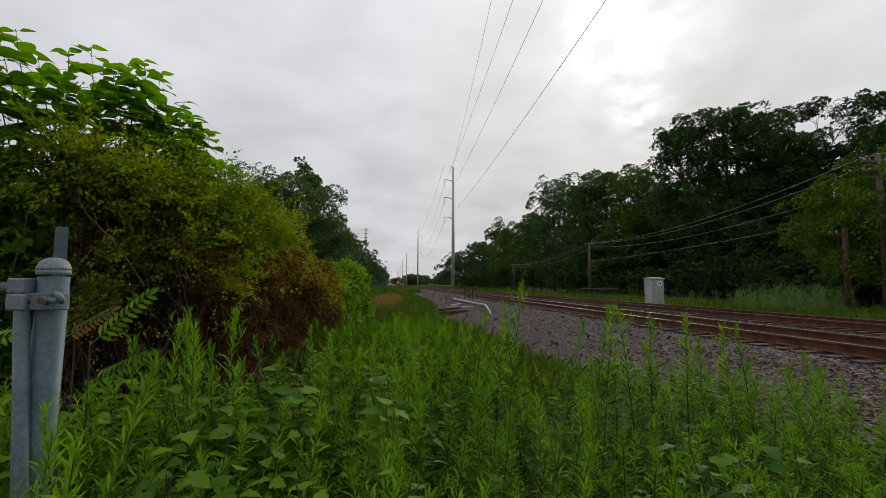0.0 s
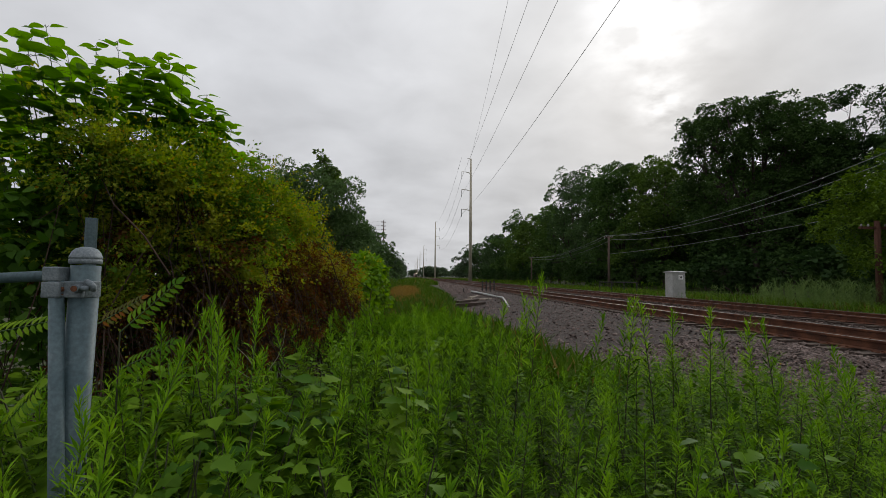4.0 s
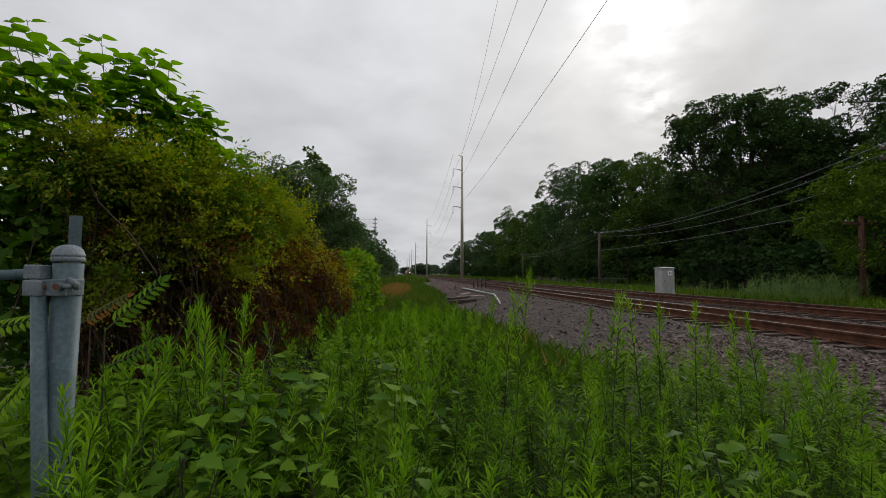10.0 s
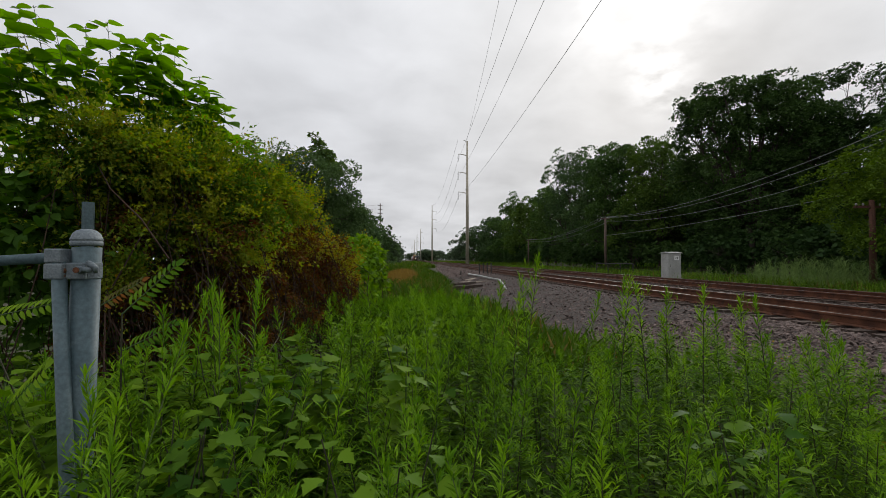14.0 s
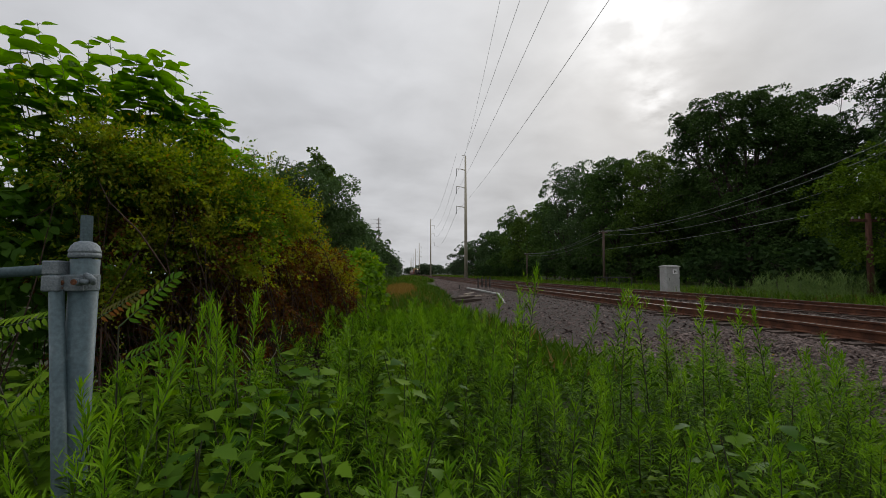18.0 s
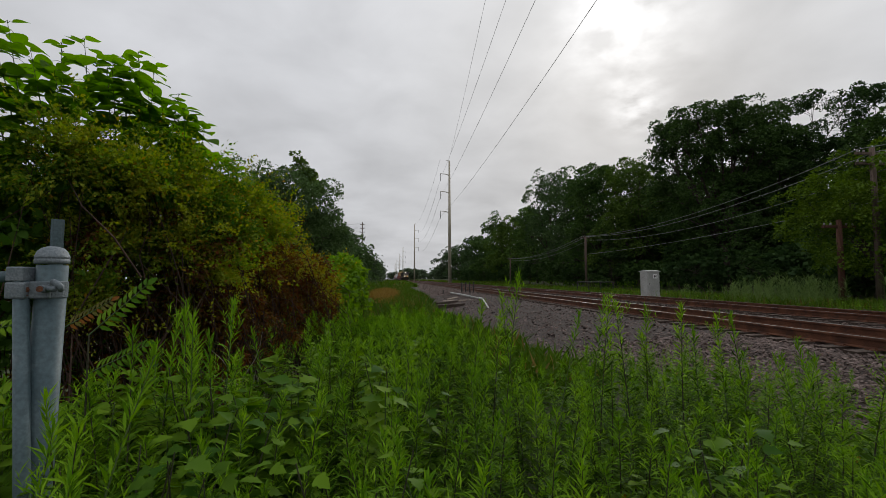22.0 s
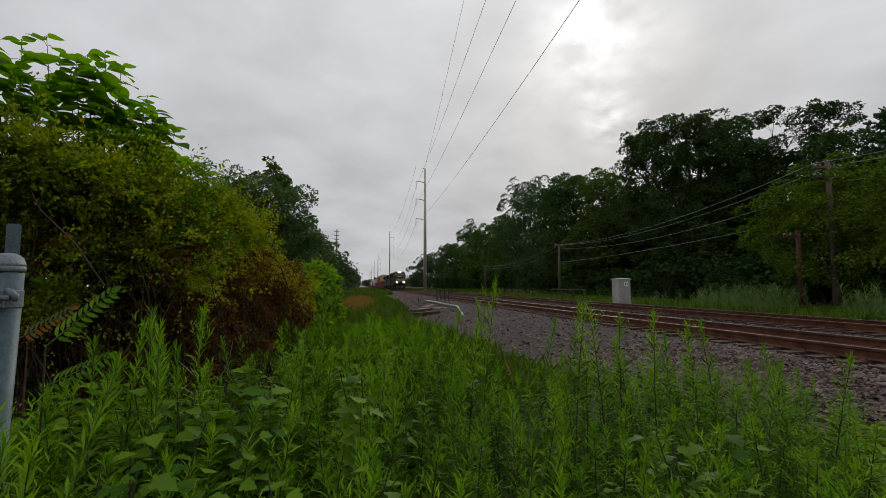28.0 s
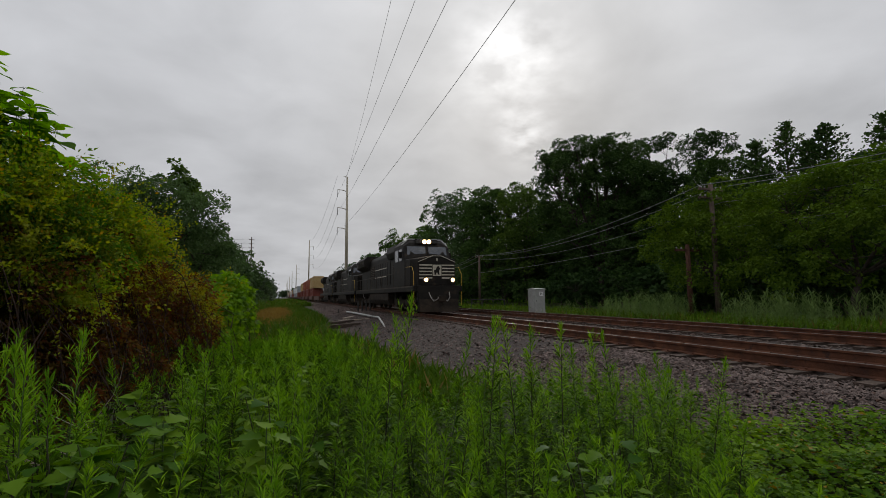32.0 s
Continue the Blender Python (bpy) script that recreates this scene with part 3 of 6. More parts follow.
def foliage(name, blobs, clumps, per, spread, size, mat, rng, shape=TUFT, inner=0.45, droop=0.0, tilt=0.6, spray=0.0, lobe=0.0, pockets=0.0):
    """Leaves in clumps; lobe: the clumps are rounded masses of that radius with their leaves on the outside; pockets: size of the bare hollows between them."""
    c, d, _ = crown_points(blobs, clumps * 2 if pockets else clumps, rng, inner)
    if pockets:
        full = np.argsort([-noise.noise(Vector(p) / pockets) for p in c])[:clumps]
        c, d = c[full], d[full]
    k = np.repeat(np.arange(clumps), per)
    if lobe:
        e = rng.normal(0, 1, (len(k), 3)) + d[k] * 0.7 + np.array((0, 0, 0.35))
        e /= np.linalg.norm(e, axis=1, keepdims=True)
        r = lobe * rng.uniform(0.6, 1.35, clumps)[k] * (0.72 + 0.33 * rng.uniform(0, 1, len(k))) * (1 + 0.22 * np.sin(e[:, 0] * 6 + k) * np.cos(e[:, 2] * 7 + k))
        off = e * r[:, None] * np.array((1, 1, 0.72))
        ways = e * 0.9 + np.array((0, 0, -0.55))
        return scatter(name, shape, c[k] + off, ways, size * rng.uniform(0.6, 1.3, len(k)), mat, rng, tilt=0.4), c
    off = rng.normal(0, 1, (len(k), 3)) * spread * np.array((1, 1, 0.55))
    if spray:
        along = d + rng.normal(0, 0.8, d.shape) + np.array((0, 0, 0.25))
        along /= np.linalg.norm(along, axis=1, keepdims=True)
        off = off + along[k] * (rng.uniform(-0.3, 1.0, len(k)) * (spray * np.minimum(rng.gamma(1.6, 0.6, len(d)), 1.7))[k])[:, None]
    ways = d[k] * 0.8 + off / (spread + spray) * 0.5
    ways[:, 2] += 0.1 - droop
    return scatter(name, shape, c[k] + off, ways, size * rng.uniform(0.6, 1.3, len(k)), mat, rng, tilt=tilt), c


def make_tree(base, blobs, label, mat, clumps=420, per=16, spread=0.5, size=0.34, trunk=0.28, seed=1, shape=CLUMP, name="tree", droop=0.0, inner=0.45, group="", stems=1, lobe=0.0):
    rng, rnd = np.random.default_rng(seed), random.Random(seed)
    bx, by = base
    bz = ground_z(bx, by) - 0.05
    t = thing(name, label, "tree", pose(bx, by, bz), group)
    local = [(b[0] - bx, b[1] - by, b[2] - bz, *b[3:]) for b in blobs]
    me, c = foliage("crown", local, clumps, per, spread, size, mat, rng, shape, inner, droop, lobe=lobe)
    part("crown", me, None, t)
    wood = Mesh()
    low = min(b[2] - 0.5 * b[5] for b in local)
    mid = np.mean([b[:3] for b in local], 0)
    for s in range(stems):
        foot = (rnd.uniform(-0.4, 0.4) * (stems > 1), rnd.uniform(-0.4, 0.4) * (stems > 1), 0)
        fork = Vector((mid[0] * 0.3 + foot[0] * 2, mid[1] * 0.3 + foot[1] * 2, max(low, 0.35 * mid[2])))
        wood.tube([foot, fork * 0.5 + Vector((rnd.uniform(-0.1, 0.1), rnd.uniform(-0.1, 0.1), 0)), fork], [trunk * 1.25, trunk, trunk * 0.8], 9)
        for i, b in enumerate(local):
            if stems > 1 and i % stems != s:
                continue
            e = Vector(b[:3])
            mid_p = fork.lerp(e, 0.5) + Vector((rnd.uniform(-0.3, 0.3), rnd.uniform(-0.3, 0.3), 0.25 * (e - fork).length * 0.3))
            wood.tube([fork, mid_p, e], [trunk * 0.55, trunk * 0.36, trunk * 0.18], 6)
            near = [p for p in c if (Vector(p) - e).length < 1.4 * max(b[3:])]
            for p in rnd.sample(near, min(9, len(near))):
                p = Vector(p)
                q = mid_p.lerp(e, rnd.uniform(0.3, 1.0))
                wood.tube([q, q.lerp(p, 0.55) + Vector((rnd.uniform(-0.2, 0.2), rnd.uniform(-0.2, 0.2), 0.15)), p], [trunk * 0.16, trunk * 0.1, trunk * 0.03], 4, False)
    part("trunk", wood, M_BARK, t, smooth=True)
    return t


def blob_crown(cx, cy, z0, z1, r, n, seed, squash=0.6):
    """n uneven blobs round an axis between two heights."""
    rnd = random.Random(seed)
    out = [(cx, cy, z0 + 0.62 * (z1 - z0), r * 0.7, r * 0.7, (z1 - z0) * 0.36)]
    for i in range(n):
        a = 2.4 * i + rnd.uniform(-0.4, 0.4)
        h = (i + 0.5) / n
        rr = r * (0.72 - 0.4 * h * h) * rnd.uniform(0.75, 1.1)
        br = r * rnd.uniform(0.34, 0.52)
        z = z0 + br * 0.6 + (z1 - z0 - 1.3 * br) * h
        out.append((cx + math.cos(a) * rr, cy + math.sin(a) * rr, z, br * rnd.uniform(0.9, 1.25), br * rnd.uniform(0.9, 1.25), br * rnd.uniform(0.6, 0.85)))
    return out


# the wood on the far side of the tracks
OAK = [(-4.9, 14.7, 1.25), (-3.6, 15.5, 1.35), (-1.9, 15.8, 1.5), (-0.1, 16.0, 1.6), (1.6, 15.8, 1.55), (3.0, 14.8, 1.6), (4.0, 13.2, 1.7), (-5.0, 13.2, 1.3), (-3.2, 13.7, 1.8), (-1.2, 13.9, 2.0), (0.9, 13.8, 2.0), (2.7, 12.7, 1.9), (4.5, 11.2, 1.8), (-4.0, 11.6, 1.8), (-1.8, 11.7, 1.7), (0.9, 11.6, 1.9), (2.9, 10.4, 2.0), (4.2, 8.8, 2.1), (-4.6, 9.4, 2.0), (-2.6, 9.4, 1.8), (1.6, 9.0, 2.2), (-3.0, 6.6, 2.2), (0.0, 6.4, 2.4), (3.2, 6.0, 2.2), (-1.6, 4.0, 2.2), (1.8, 3.8, 2.2)]
make_tree((30, 38), [(30 + 0.785 * s + 0.9 * math.sin(2.2 * i), 38 - 0.62 * s + 1.2 * math.sin(2.2 * i), z, r * 1.1, r * 1.1, r * 0.8) for i, (s, z, r) in enumerate(OAK)], "tall dark green oak with a broad domed crown", L_OAK, 680, 125, 0.5, 0.175, 0.3, 11, name="oak_tree", inner=0.2, lobe=0.62)
make_tree((38, 38.5), [(37.6, 39.0, 17.4, 1.6, 1.8, 0.6), (38, 36.4, 16.9, 2.0, 2.0, 0.7), (38.4, 33.4, 15.9, 2.0, 1.8, 0.8), (38, 31.0, 14.8, 2.2, 1.8, 1.0), (38, 35.5, 13.4, 2.6, 2.8, 1.5), (38, 39.5, 14.2, 2.2, 2.4, 1.3), (38.5, 31.5, 12.4, 2.6, 2.8, 1.7), (37.5, 37.5, 11.4, 2.8, 2.8, 1.8), (37.5, 33.5, 11.0, 2.8, 2.8, 1.8)], "tall thin-crowned tree with sky between its limbs", L_OAK, 230, 120, 0.42, 0.15, 0.1, 12, name="tall_tree", inner=0.4, lobe=0.5)
RIGHT_TREES = [
    ((31, 54), blob_crown(30.5, 54.5, 0.2, 16.4, 5.0, 12, 21), L_OLIVE, "leafy green tree at the edge of the wood"),
    ((30, 62.5), blob_crown(29.5, 62.5, 0.2, 18.0, 5.2, 12, 22), L_MID, "leafy green tree at the edge of the wood"),
    ((30, 72), blob_crown(30, 71, 0.2, 18.8, 5.2, 12, 23), L_SOFT, "dark leafy tree at the edge of the wood"),
    ((30, 83), blob_crown(29.5, 82, 0.2, 21.6, 5.6, 12, 24), L_SOFT, "tall dark tree with a ragged crown"),
    ((31, 94), blob_crown(30.5, 95, 0.2, 16.5, 5.0, 10, 25), L_MID, "green tree further along the wood"),
    ((30, 108), blob_crown(29.5, 108, 0.0, 16.2, 6.0, 8, 26), L_OLIVE, "green tree further along the wood"),
    ((30, 124), blob_crown(29.5, 124, 0.0, 18.0, 6.5, 8, 27), L_MID, "green tree further along the wood"),
    ((29, 146), blob_crown(29, 146, 0.0, 15.6, 7.0, 8, 28), L_SOFT, "green tree further along the wood"),
    ((28, 176), blob_crown(28, 176, 0.0, 14.5, 7.5, 8, 29), L_SOFT, "distant green tree beside the line"),
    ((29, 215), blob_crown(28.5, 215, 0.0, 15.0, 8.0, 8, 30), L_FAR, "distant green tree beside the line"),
    ((36, 48), blob_crown(36, 48, 1.0, 14.0, 6.0, 9, 31), L_OAK, "dark tree deep in the wood"),
    ((37, 60), blob_crown(37, 60, 1.0, 15.0, 6.5, 9, 32), L_OAK, "dark tree deep in the wood"),
    ((36, 38), blob_crown(36, 38, 1.0, 14.6, 5.5, 12, 33), L_OAK, "dark tree deep in the wood"),
    ((37, 28), blob_crown(37, 29, 0.8, 13.2, 5.8, 10, 34), L_OAK, "dark tree deep in the wood"),
]
for i, (b, blobs, mat, lab) in enumerate(RIGHT_TREES):
    far = b[1] > 90
    make_tree(b, blobs, lab, mat, 260 if not far else 150, 105 if not far else 75, 0.5, 0.235 if not far else 0.4, 0.22, 40 + i, group="trees of the far wood", lobe=0.8 if not far else 1.1, inner=0.4)
make_tree((24.5, 20.5), [(24, 23.6, 3.8, 1.6, 1.9, 1.9), (24.3, 21.6, 5.4, 1.9, 2.0, 1.7), (24.6, 19.2, 5.8, 2.0, 2.2, 1.6), (24.2, 21.2, 2.6, 1.8, 2.4, 1.8), (24.4, 17.6, 3.4, 2.0, 2.4, 2.2)], "light green leafy tree before the dark wood", L_BRIGHT, 210, 150, 0.42, 0.12, 0.16, 70, name="light_green_tree", lobe=0.6)
make_tree((24.5, 13.5), [(24.5, 16.4, 5.4, 2.0, 2.2, 1.9), (24.5, 13.6, 5.4, 2.0, 2.2, 1.8), (24.5, 10.8, 5.0, 2.0, 2.2, 1.9), (24, 15.0, 3.0, 2.0, 2.6, 2.2), (24, 11.6, 2.8, 2.0, 2.6, 2.2), (24, 8.4, 3.6, 2.0, 2.4, 2.4)], "light green leafy tree before the dark wood", L_BRIGHT, 240, 135, 0.42, 0.125, 0.16, 71, name="light_green_tree", lobe=0.6)


def make_conifer(x, y, top, r, seed):
    rng, rnd = np.random.default_rng(seed), random.Random(seed)
    t = thing("conifer", "dark pointed conifer behind the light green trees", "conifer tree", pose(x, y, ground_z(x, y)), "conifers behind the wood")
    part("trunk", Mesh().tube([(0, 0, 0), (0, 0, top * 0.6), (0, 0, top)], [0.22, 0.13, 0.02], 7), M_BARK, t)
    pl, wy = [], []
    twigs = Mesh()
    for i in range(150):
        z = top * (0.25 + 0.75 * (i / 150) ** 0.9) + rnd.uniform(-0.2, 0.2)
        ln = (r * max(0.0, 1.02 - z / top) ** 0.6 + 0.1) * rnd.uniform(0.45, 1.25)
        a = i * 2.4
        e = Vector((math.cos(a) * ln, math.sin(a) * ln, 0.45 * ln))
        twigs.tube([(0, 0, z), tuple(Vector((0, 0, z)) + e)], [0.03, 0.008], 4, False)
        for k in range(24):
            u = rnd.uniform(0.15, 1.0)
            pl.append(Vector((0, 0, z)) + e * u + Vector((rnd.gauss(0, 0.1), rnd.gauss(0, 0.1), rnd.gauss(0, 0.08))))
            wy.append(e.normalized() + Vector((0, 0, 0.7)))
    part("branchwork", twigs, M_BARK, t)
    part("needles", scatter("needles", TUFT, np.array(pl), np.array(wy), np.full(len(pl), 0.19) * rng.uniform(0.6, 1.2, len(pl)), L_OAK, rng), None, t)


for i, (x, y, top, r) in enumerate([(38, 27.2, 13.6, 3.8), (38.5, 25.0, 14.4, 3.8), (38, 21.9, 13.2, 3.8), (38.5, 23.4, 12.6, 3.2), (38.5, 18.5, 12.8, 3.6), (39, 15.5, 12.2, 3.8)]):
    make_conifer(x, y, top, r, 80 + i)

# undergrowth along the edge of the wood
ru = random.Random(77)
for i in range(26):
    y = 6 + 4.2 * i + (i * i) * 0.12
    x = 27.2 + ru.uniform(-0.6, 0.8)
    hgt = ru.uniform(3.0, 5.0) if y > 26 else 3.2
    make_tree((x, y), [(x + ru.uniform(-0.6, 0.6), y + ru.uniform(-2, 2), hgt * ru.uniform(0.2, 0.75), 1.6, 2.2, 1.3) for _ in range(6)], "dark leafy shrub at the foot of the wood", L_OAK, 26, 66, 0.4, 0.32, 0.06, 400 + i, name="shrub", group="shrubs at the foot of the wood", stems=3, lobe=0.62)
rng_w = np.random.default_rng(500)
WALL = [(33 + 0.02 * i * i + ru.uniform(-1, 1), 3 + 5 * i, 2.0, 1.6, 3.4, 2.6) for i in range(22)] + [(44 + ru.uniform(-2, 3), 2 + 9 * i, ru.uniform(3, 6), 3.5, 6.5, 6) for i in range(30)]
me_w, _ = foliage("deep_wood", WALL, 5200, 9, 1.0, 1.2, L_OAK, rng_w, CLUMP, 0.3)
tagged(new("deep_wood", me_w), "dark depth of the wood behind its edge", "woodland", kind="stuff")

# trees on the near side, beyond the overgrown fence
make_tree((-4.4, 19.5), [(-4.3, 20, 4.7, 0.9, 0.9, 0.7), (-4.8, 20, 4.6, 1.5, 1.6, 1.2), (-3.3, 19.5, 3.9, 1.3, 1.4, 1.2), (-4.4, 20, 2.6, 1.8, 1.8, 1.6), (-2.9, 20.5, 2.4, 1.2, 1.4, 1.3), (-2.8, 20.5, 1.0, 1.2, 1.4, 1.2), (-3.6, 19.6, 2.9, 1.4, 1.2, 1.2), (-6.2, 20, 3.6, 1.8, 1.8, 1.8)], "dark green leafy tree behind the vines", L_SOFT, 330, 130, 0.24, 0.105, 0.14, 90, SMALL, "leafy_tree", lobe=0.42)
make_tree((-3.8, 22.5), [(-4.35, 21.5, 6.55, 0.16, 0.2, 0.3), (-4.15, 21.5, 6.05, 0.3, 0.35, 0.3), (-3.75, 21.5, 5.6, 0.45, 0.45, 0.35), (-3.55, 21.5, 5.1, 0.4, 0.4, 0.4)], "slender young tree standing above the others", L_OLIVE, 50, 40, 0.13, 0.15, 0.07, 91, OVAL, "young_tree", lobe=0.2)
for i, (x, y, top, r) in enumerate([(-7.4, 30, 7.0, 3.0), (-5.2, 34, 5.2, 2.4), (-7.0, 44, 7.0, 3.4), (-5.8, 56, 6.0, 3.0), (-5.9, 72, 7.6, 4.2), (-8.0, 72, 8.4, 4.0), (-8.0, 100, 8.0, 5.0)]):
    make_tree((x, y), blob_crown(x, y, 0.0, top, r, 8, 100 + i), "leafy green tree beside the grassy track", L_SOFT, 90, 75, 0.6, 0.26, 0.16, 110 + i, group="trees beside the grassy track", lobe=0.6)
for i, (x, y, top, r) in enumerate([(-13, 290, 13.0, 5.5), (-9, 450, 14.0, 7.0), (-8, 170, 9.0, 5.0), (-9, 240, 10.5, 6.5), (-10, 330, 11, 7.0), (-14, 460, 12, 9.0)]):
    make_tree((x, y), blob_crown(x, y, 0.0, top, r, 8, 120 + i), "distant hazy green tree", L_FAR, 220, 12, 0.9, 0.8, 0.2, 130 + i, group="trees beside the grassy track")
for i, (x, y, top, r) in enumerate([(24, 560, 12, 12.0), (40, 640, 13, 14.0), (8, 1050, 15, 14.0), (60, 520, 13, 14.0), (34, 820, 17, 16.0), (50, 430, 12, 9.0)]):
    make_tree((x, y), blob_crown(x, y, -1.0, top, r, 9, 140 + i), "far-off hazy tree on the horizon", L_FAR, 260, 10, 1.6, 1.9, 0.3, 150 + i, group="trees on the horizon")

# ---- the overgrown fence beside the camera ----
def make_bush(name, base, blobs, label, mat, clumps, per, spread, size, seed, shape=OVAL, inner=0.55, twigs=40, droop=0.15, category="bush", twig_mat=None, tilt=0.6, name2="stem", spray=0.0, lobe=0.0, pockets=0.0):
    rng, rnd = np.random.default_rng(seed), random.Random(seed)
    bx, by = base
    bz = ground_z(bx, by)
    t = thing(name, label, category, pose(bx, by, bz))
    local = [(b[0] - bx, b[1] - by, b[2] - bz, *b[3:]) for b in blobs]
    me, c = foliage("leaves", local, clumps, per, spread, size, mat, rng, shape, inner, droop, tilt, spray, lobe, pockets)
    part("leaves", me, None, t)
    wood = Mesh()
    for k in range(twigs):
        p = Vector(c[rnd.randrange(len(c))])
        foot = Vector((p.x + rnd.gauss(0, 0.35), p.y + rnd.gauss(0, 0.25), max(0.0, p.z * rnd.uniform(-0.3, 0.8))))
        m1 = foot.lerp(p, 0.5) + Vector((rnd.uniform(-0.2, 0.2), rnd.uniform(-0.15, 0.15), rnd.uniform(0.0, 0.25)))
        wood.tube([foot, foot.lerp(m1, 0.5) + Vector((rnd.gauss(0, 0.05), rnd.gauss(0, 0.05), rnd.gauss(0, 0.05))), m1, p], [0.0055, 0.005, 0.004, 0.002], 4, False)
    tagged(part(name2, wood, twig_mat or M_TWIG, t), kind="stuff")
    return t


THICKET = [(-2.1, 3.5, 1.7, 0.26, 0.16, 0.17), (-1.96, 3.6, 1.8, 0.26, 0.18, 0.2), (-1.84, 3.75, 1.78, 0.26, 0.2, 0.2), (-2.3, 3.4, 1.65, 0.3, 0.18, 0.25), (-1.72, 4.3, 1.8, 0.3, 0.25, 0.2), (-2.2, 3.9, 1.6, 0.42, 0.25, 0.25), (-1.85, 4.0, 1.5, 0.4, 0.25, 0.3), (-2.35, 3.85, 1.25, 0.3, 0.22, 0.35), (-1.6, 4.4, 1.35, 0.35, 0.3, 0.3), (-1.75, 4.9, 1.6, 0.4, 0.35, 0.25), (-2.6, 4.6, 1.7, 0.6, 0.4, 0.4), (-1.5, 4.8, 1.75, 0.3, 0.25, 0.18), (-2.0, 3.8, 2.0, 0.25, 0.15, 0.15)]
make_bush("vine_thicket", (-2.3, 4.6), THICKET, "dense green vines smothering an old fence", L_VINE, 400, 135, 0.085, 0.03, 201, SMALL, 0.6, 60, category="vine", name2="stem_tangle", lobe=0.14, pockets=0.22)
SPRAYS = [(-1.47, 3.75, 1.3, 0.2, 0.12, 0.2), (-1.35, 3.9, 1.08, 0.15, 0.1, 0.15), (-2.12, 3.25, 1.84, 0.24, 0.1, 0.2), (-2.0, 3.35, 1.75, 0.24, 0.1, 0.2), (-1.9, 3.5, 1.72, 0.24, 0.12, 0.2), (-1.8, 3.7, 1.7, 0.22, 0.12, 0.2), (-2.1, 3.35, 1.2, 0.22, 0.1, 0.28), (-1.9, 3.5, 1.15, 0.22, 0.1, 0.25), (-2.05, 3.4, 0.85, 0.2, 0.1, 0.2), (-1.75, 3.8, 1.15, 0.2, 0.1, 0.25), (-1.6, 4.2, 1.05, 0.2, 0.12, 0.25), (-1.7, 4.1, 1.85, 0.25, 0.15, 0.18), (-2.1, 3.15, 1.7, 0.25, 0.1, 0.22), (-1.9, 3.4, 1.65, 0.25, 0.1, 0.22), (-2.2, 3.75, 1.65, 0.45, 0.15, 0.25), (-1.8, 3.85, 1.6, 0.4, 0.15, 0.3), (-2.35, 3.7, 1.3, 0.3, 0.12, 0.3), (-1.6, 4.3, 1.45, 0.3, 0.2, 0.3), (-1.5, 4.7, 1.7, 0.3, 0.2, 0.2), (-1.35, 5.2, 1.55, 0.3, 0.2, 0.2), (-1.75, 4.15, 1.1, 0.2, 0.1, 0.15)]
make_bush("trailing_vine", (-1.9, 4.2), SPRAYS, "light yellow-green vine sprays trailing over the thicket", L_SPRAY, 1600, 36, 0.02, 0.029, 207, SMALL, 0.4, 40, category="vine", name2="stem_tangle", spray=0.27, pockets=0.2)
make_bush("broad_leaved_vine", (-3.2, 4.4), [(-2.75, 3.45, 1.4, 0.3, 0.2, 0.25), (-2.55, 3.4, 1.15, 0.3, 0.2, 0.25), (-2.7, 3.3, 0.9, 0.35, 0.2, 0.3), (-3.0, 3.3, 1.3, 0.35, 0.2, 0.35), (-2.4, 3.5, 1.45, 0.2, 0.15, 0.2), (-3.3, 4.3, 0.6, 0.7, 0.4, 0.7), (-3.0, 4.3, 1.4, 0.7, 0.35, 0.5), (-3.7, 4.2, 1.7, 0.7, 0.4, 0.5), (-2.6, 4.9, 0.8, 0.6, 0.4, 0.8), (-3.8, 4.6, 0.4, 0.8, 0.5, 0.9), (-2.9, 5.0, 1.6, 0.8, 0.4, 0.5)], "broad dark green vine leaves behind the gate post", L_BROADVINE, 800, 8, 0.15, 0.11, 205, OVAL, 0.4, 60, category="vine", name2="stem_tangle")
BROWNING = [(-2.05, 3.6, 1.35, 0.3, 0.15, 0.28), (-1.8, 3.75, 1.3, 0.3, 0.15, 0.28), (-2.2, 3.5, 0.95, 0.28, 0.14, 0.3), (-1.65, 4.1, 1.2, 0.3, 0.18, 0.3), (-1.45, 4.7, 1.3, 0.3, 0.2, 0.3), (-2.25, 3.95, 0.15, 0.4, 0.2, 0.5), (-1.7, 4.25, 0.1, 0.4, 0.25, 0.5), (-1.45, 4.7, 0.3, 0.4, 0.25, 0.5), (-2.1, 4.05, 0.85, 0.35, 0.18, 0.35), (-1.75, 4.2, 0.6, 0.4, 0.2, 0.4), (-2.4, 4.05, 0.45, 0.35, 0.2, 0.5), (-1.5, 4.6, 0.75, 0.35, 0.2, 0.45), (-2.05, 4.35, 1.1, 0.35, 0.25, 0.35), (-1.85, 4.5, 0.75, 0.45, 0.3, 0.4), (-1.9, 4.5, 0.1, 0.55, 0.3, 0.6), (-1.6, 5.0, 1.05, 0.4, 0.3, 0.35), (-1.5, 5.3, 0.5, 0.45, 0.35, 0.6), (-2.15, 6.2, 0.7, 0.6, 0.5, 0.85), (-1.55, 6.2, 0.7, 0.55, 0.5, 0.7), (-1.3, 7.0, 0.55, 0.45, 0.6, 0.7), (-1.9, 6.2, 1.3, 0.6, 0.5, 0.4), (-2.7, 5.6, 0.4, 0.7, 0.5, 0.9), (-1.5, 5.4, 1.3, 0.35, 0.3, 0.25), (-1.15, 5.9, 1.0, 0.3, 0.3, 0.35), (-0.98, 6.4, 0.75, 0.26, 0.3, 0.4)]
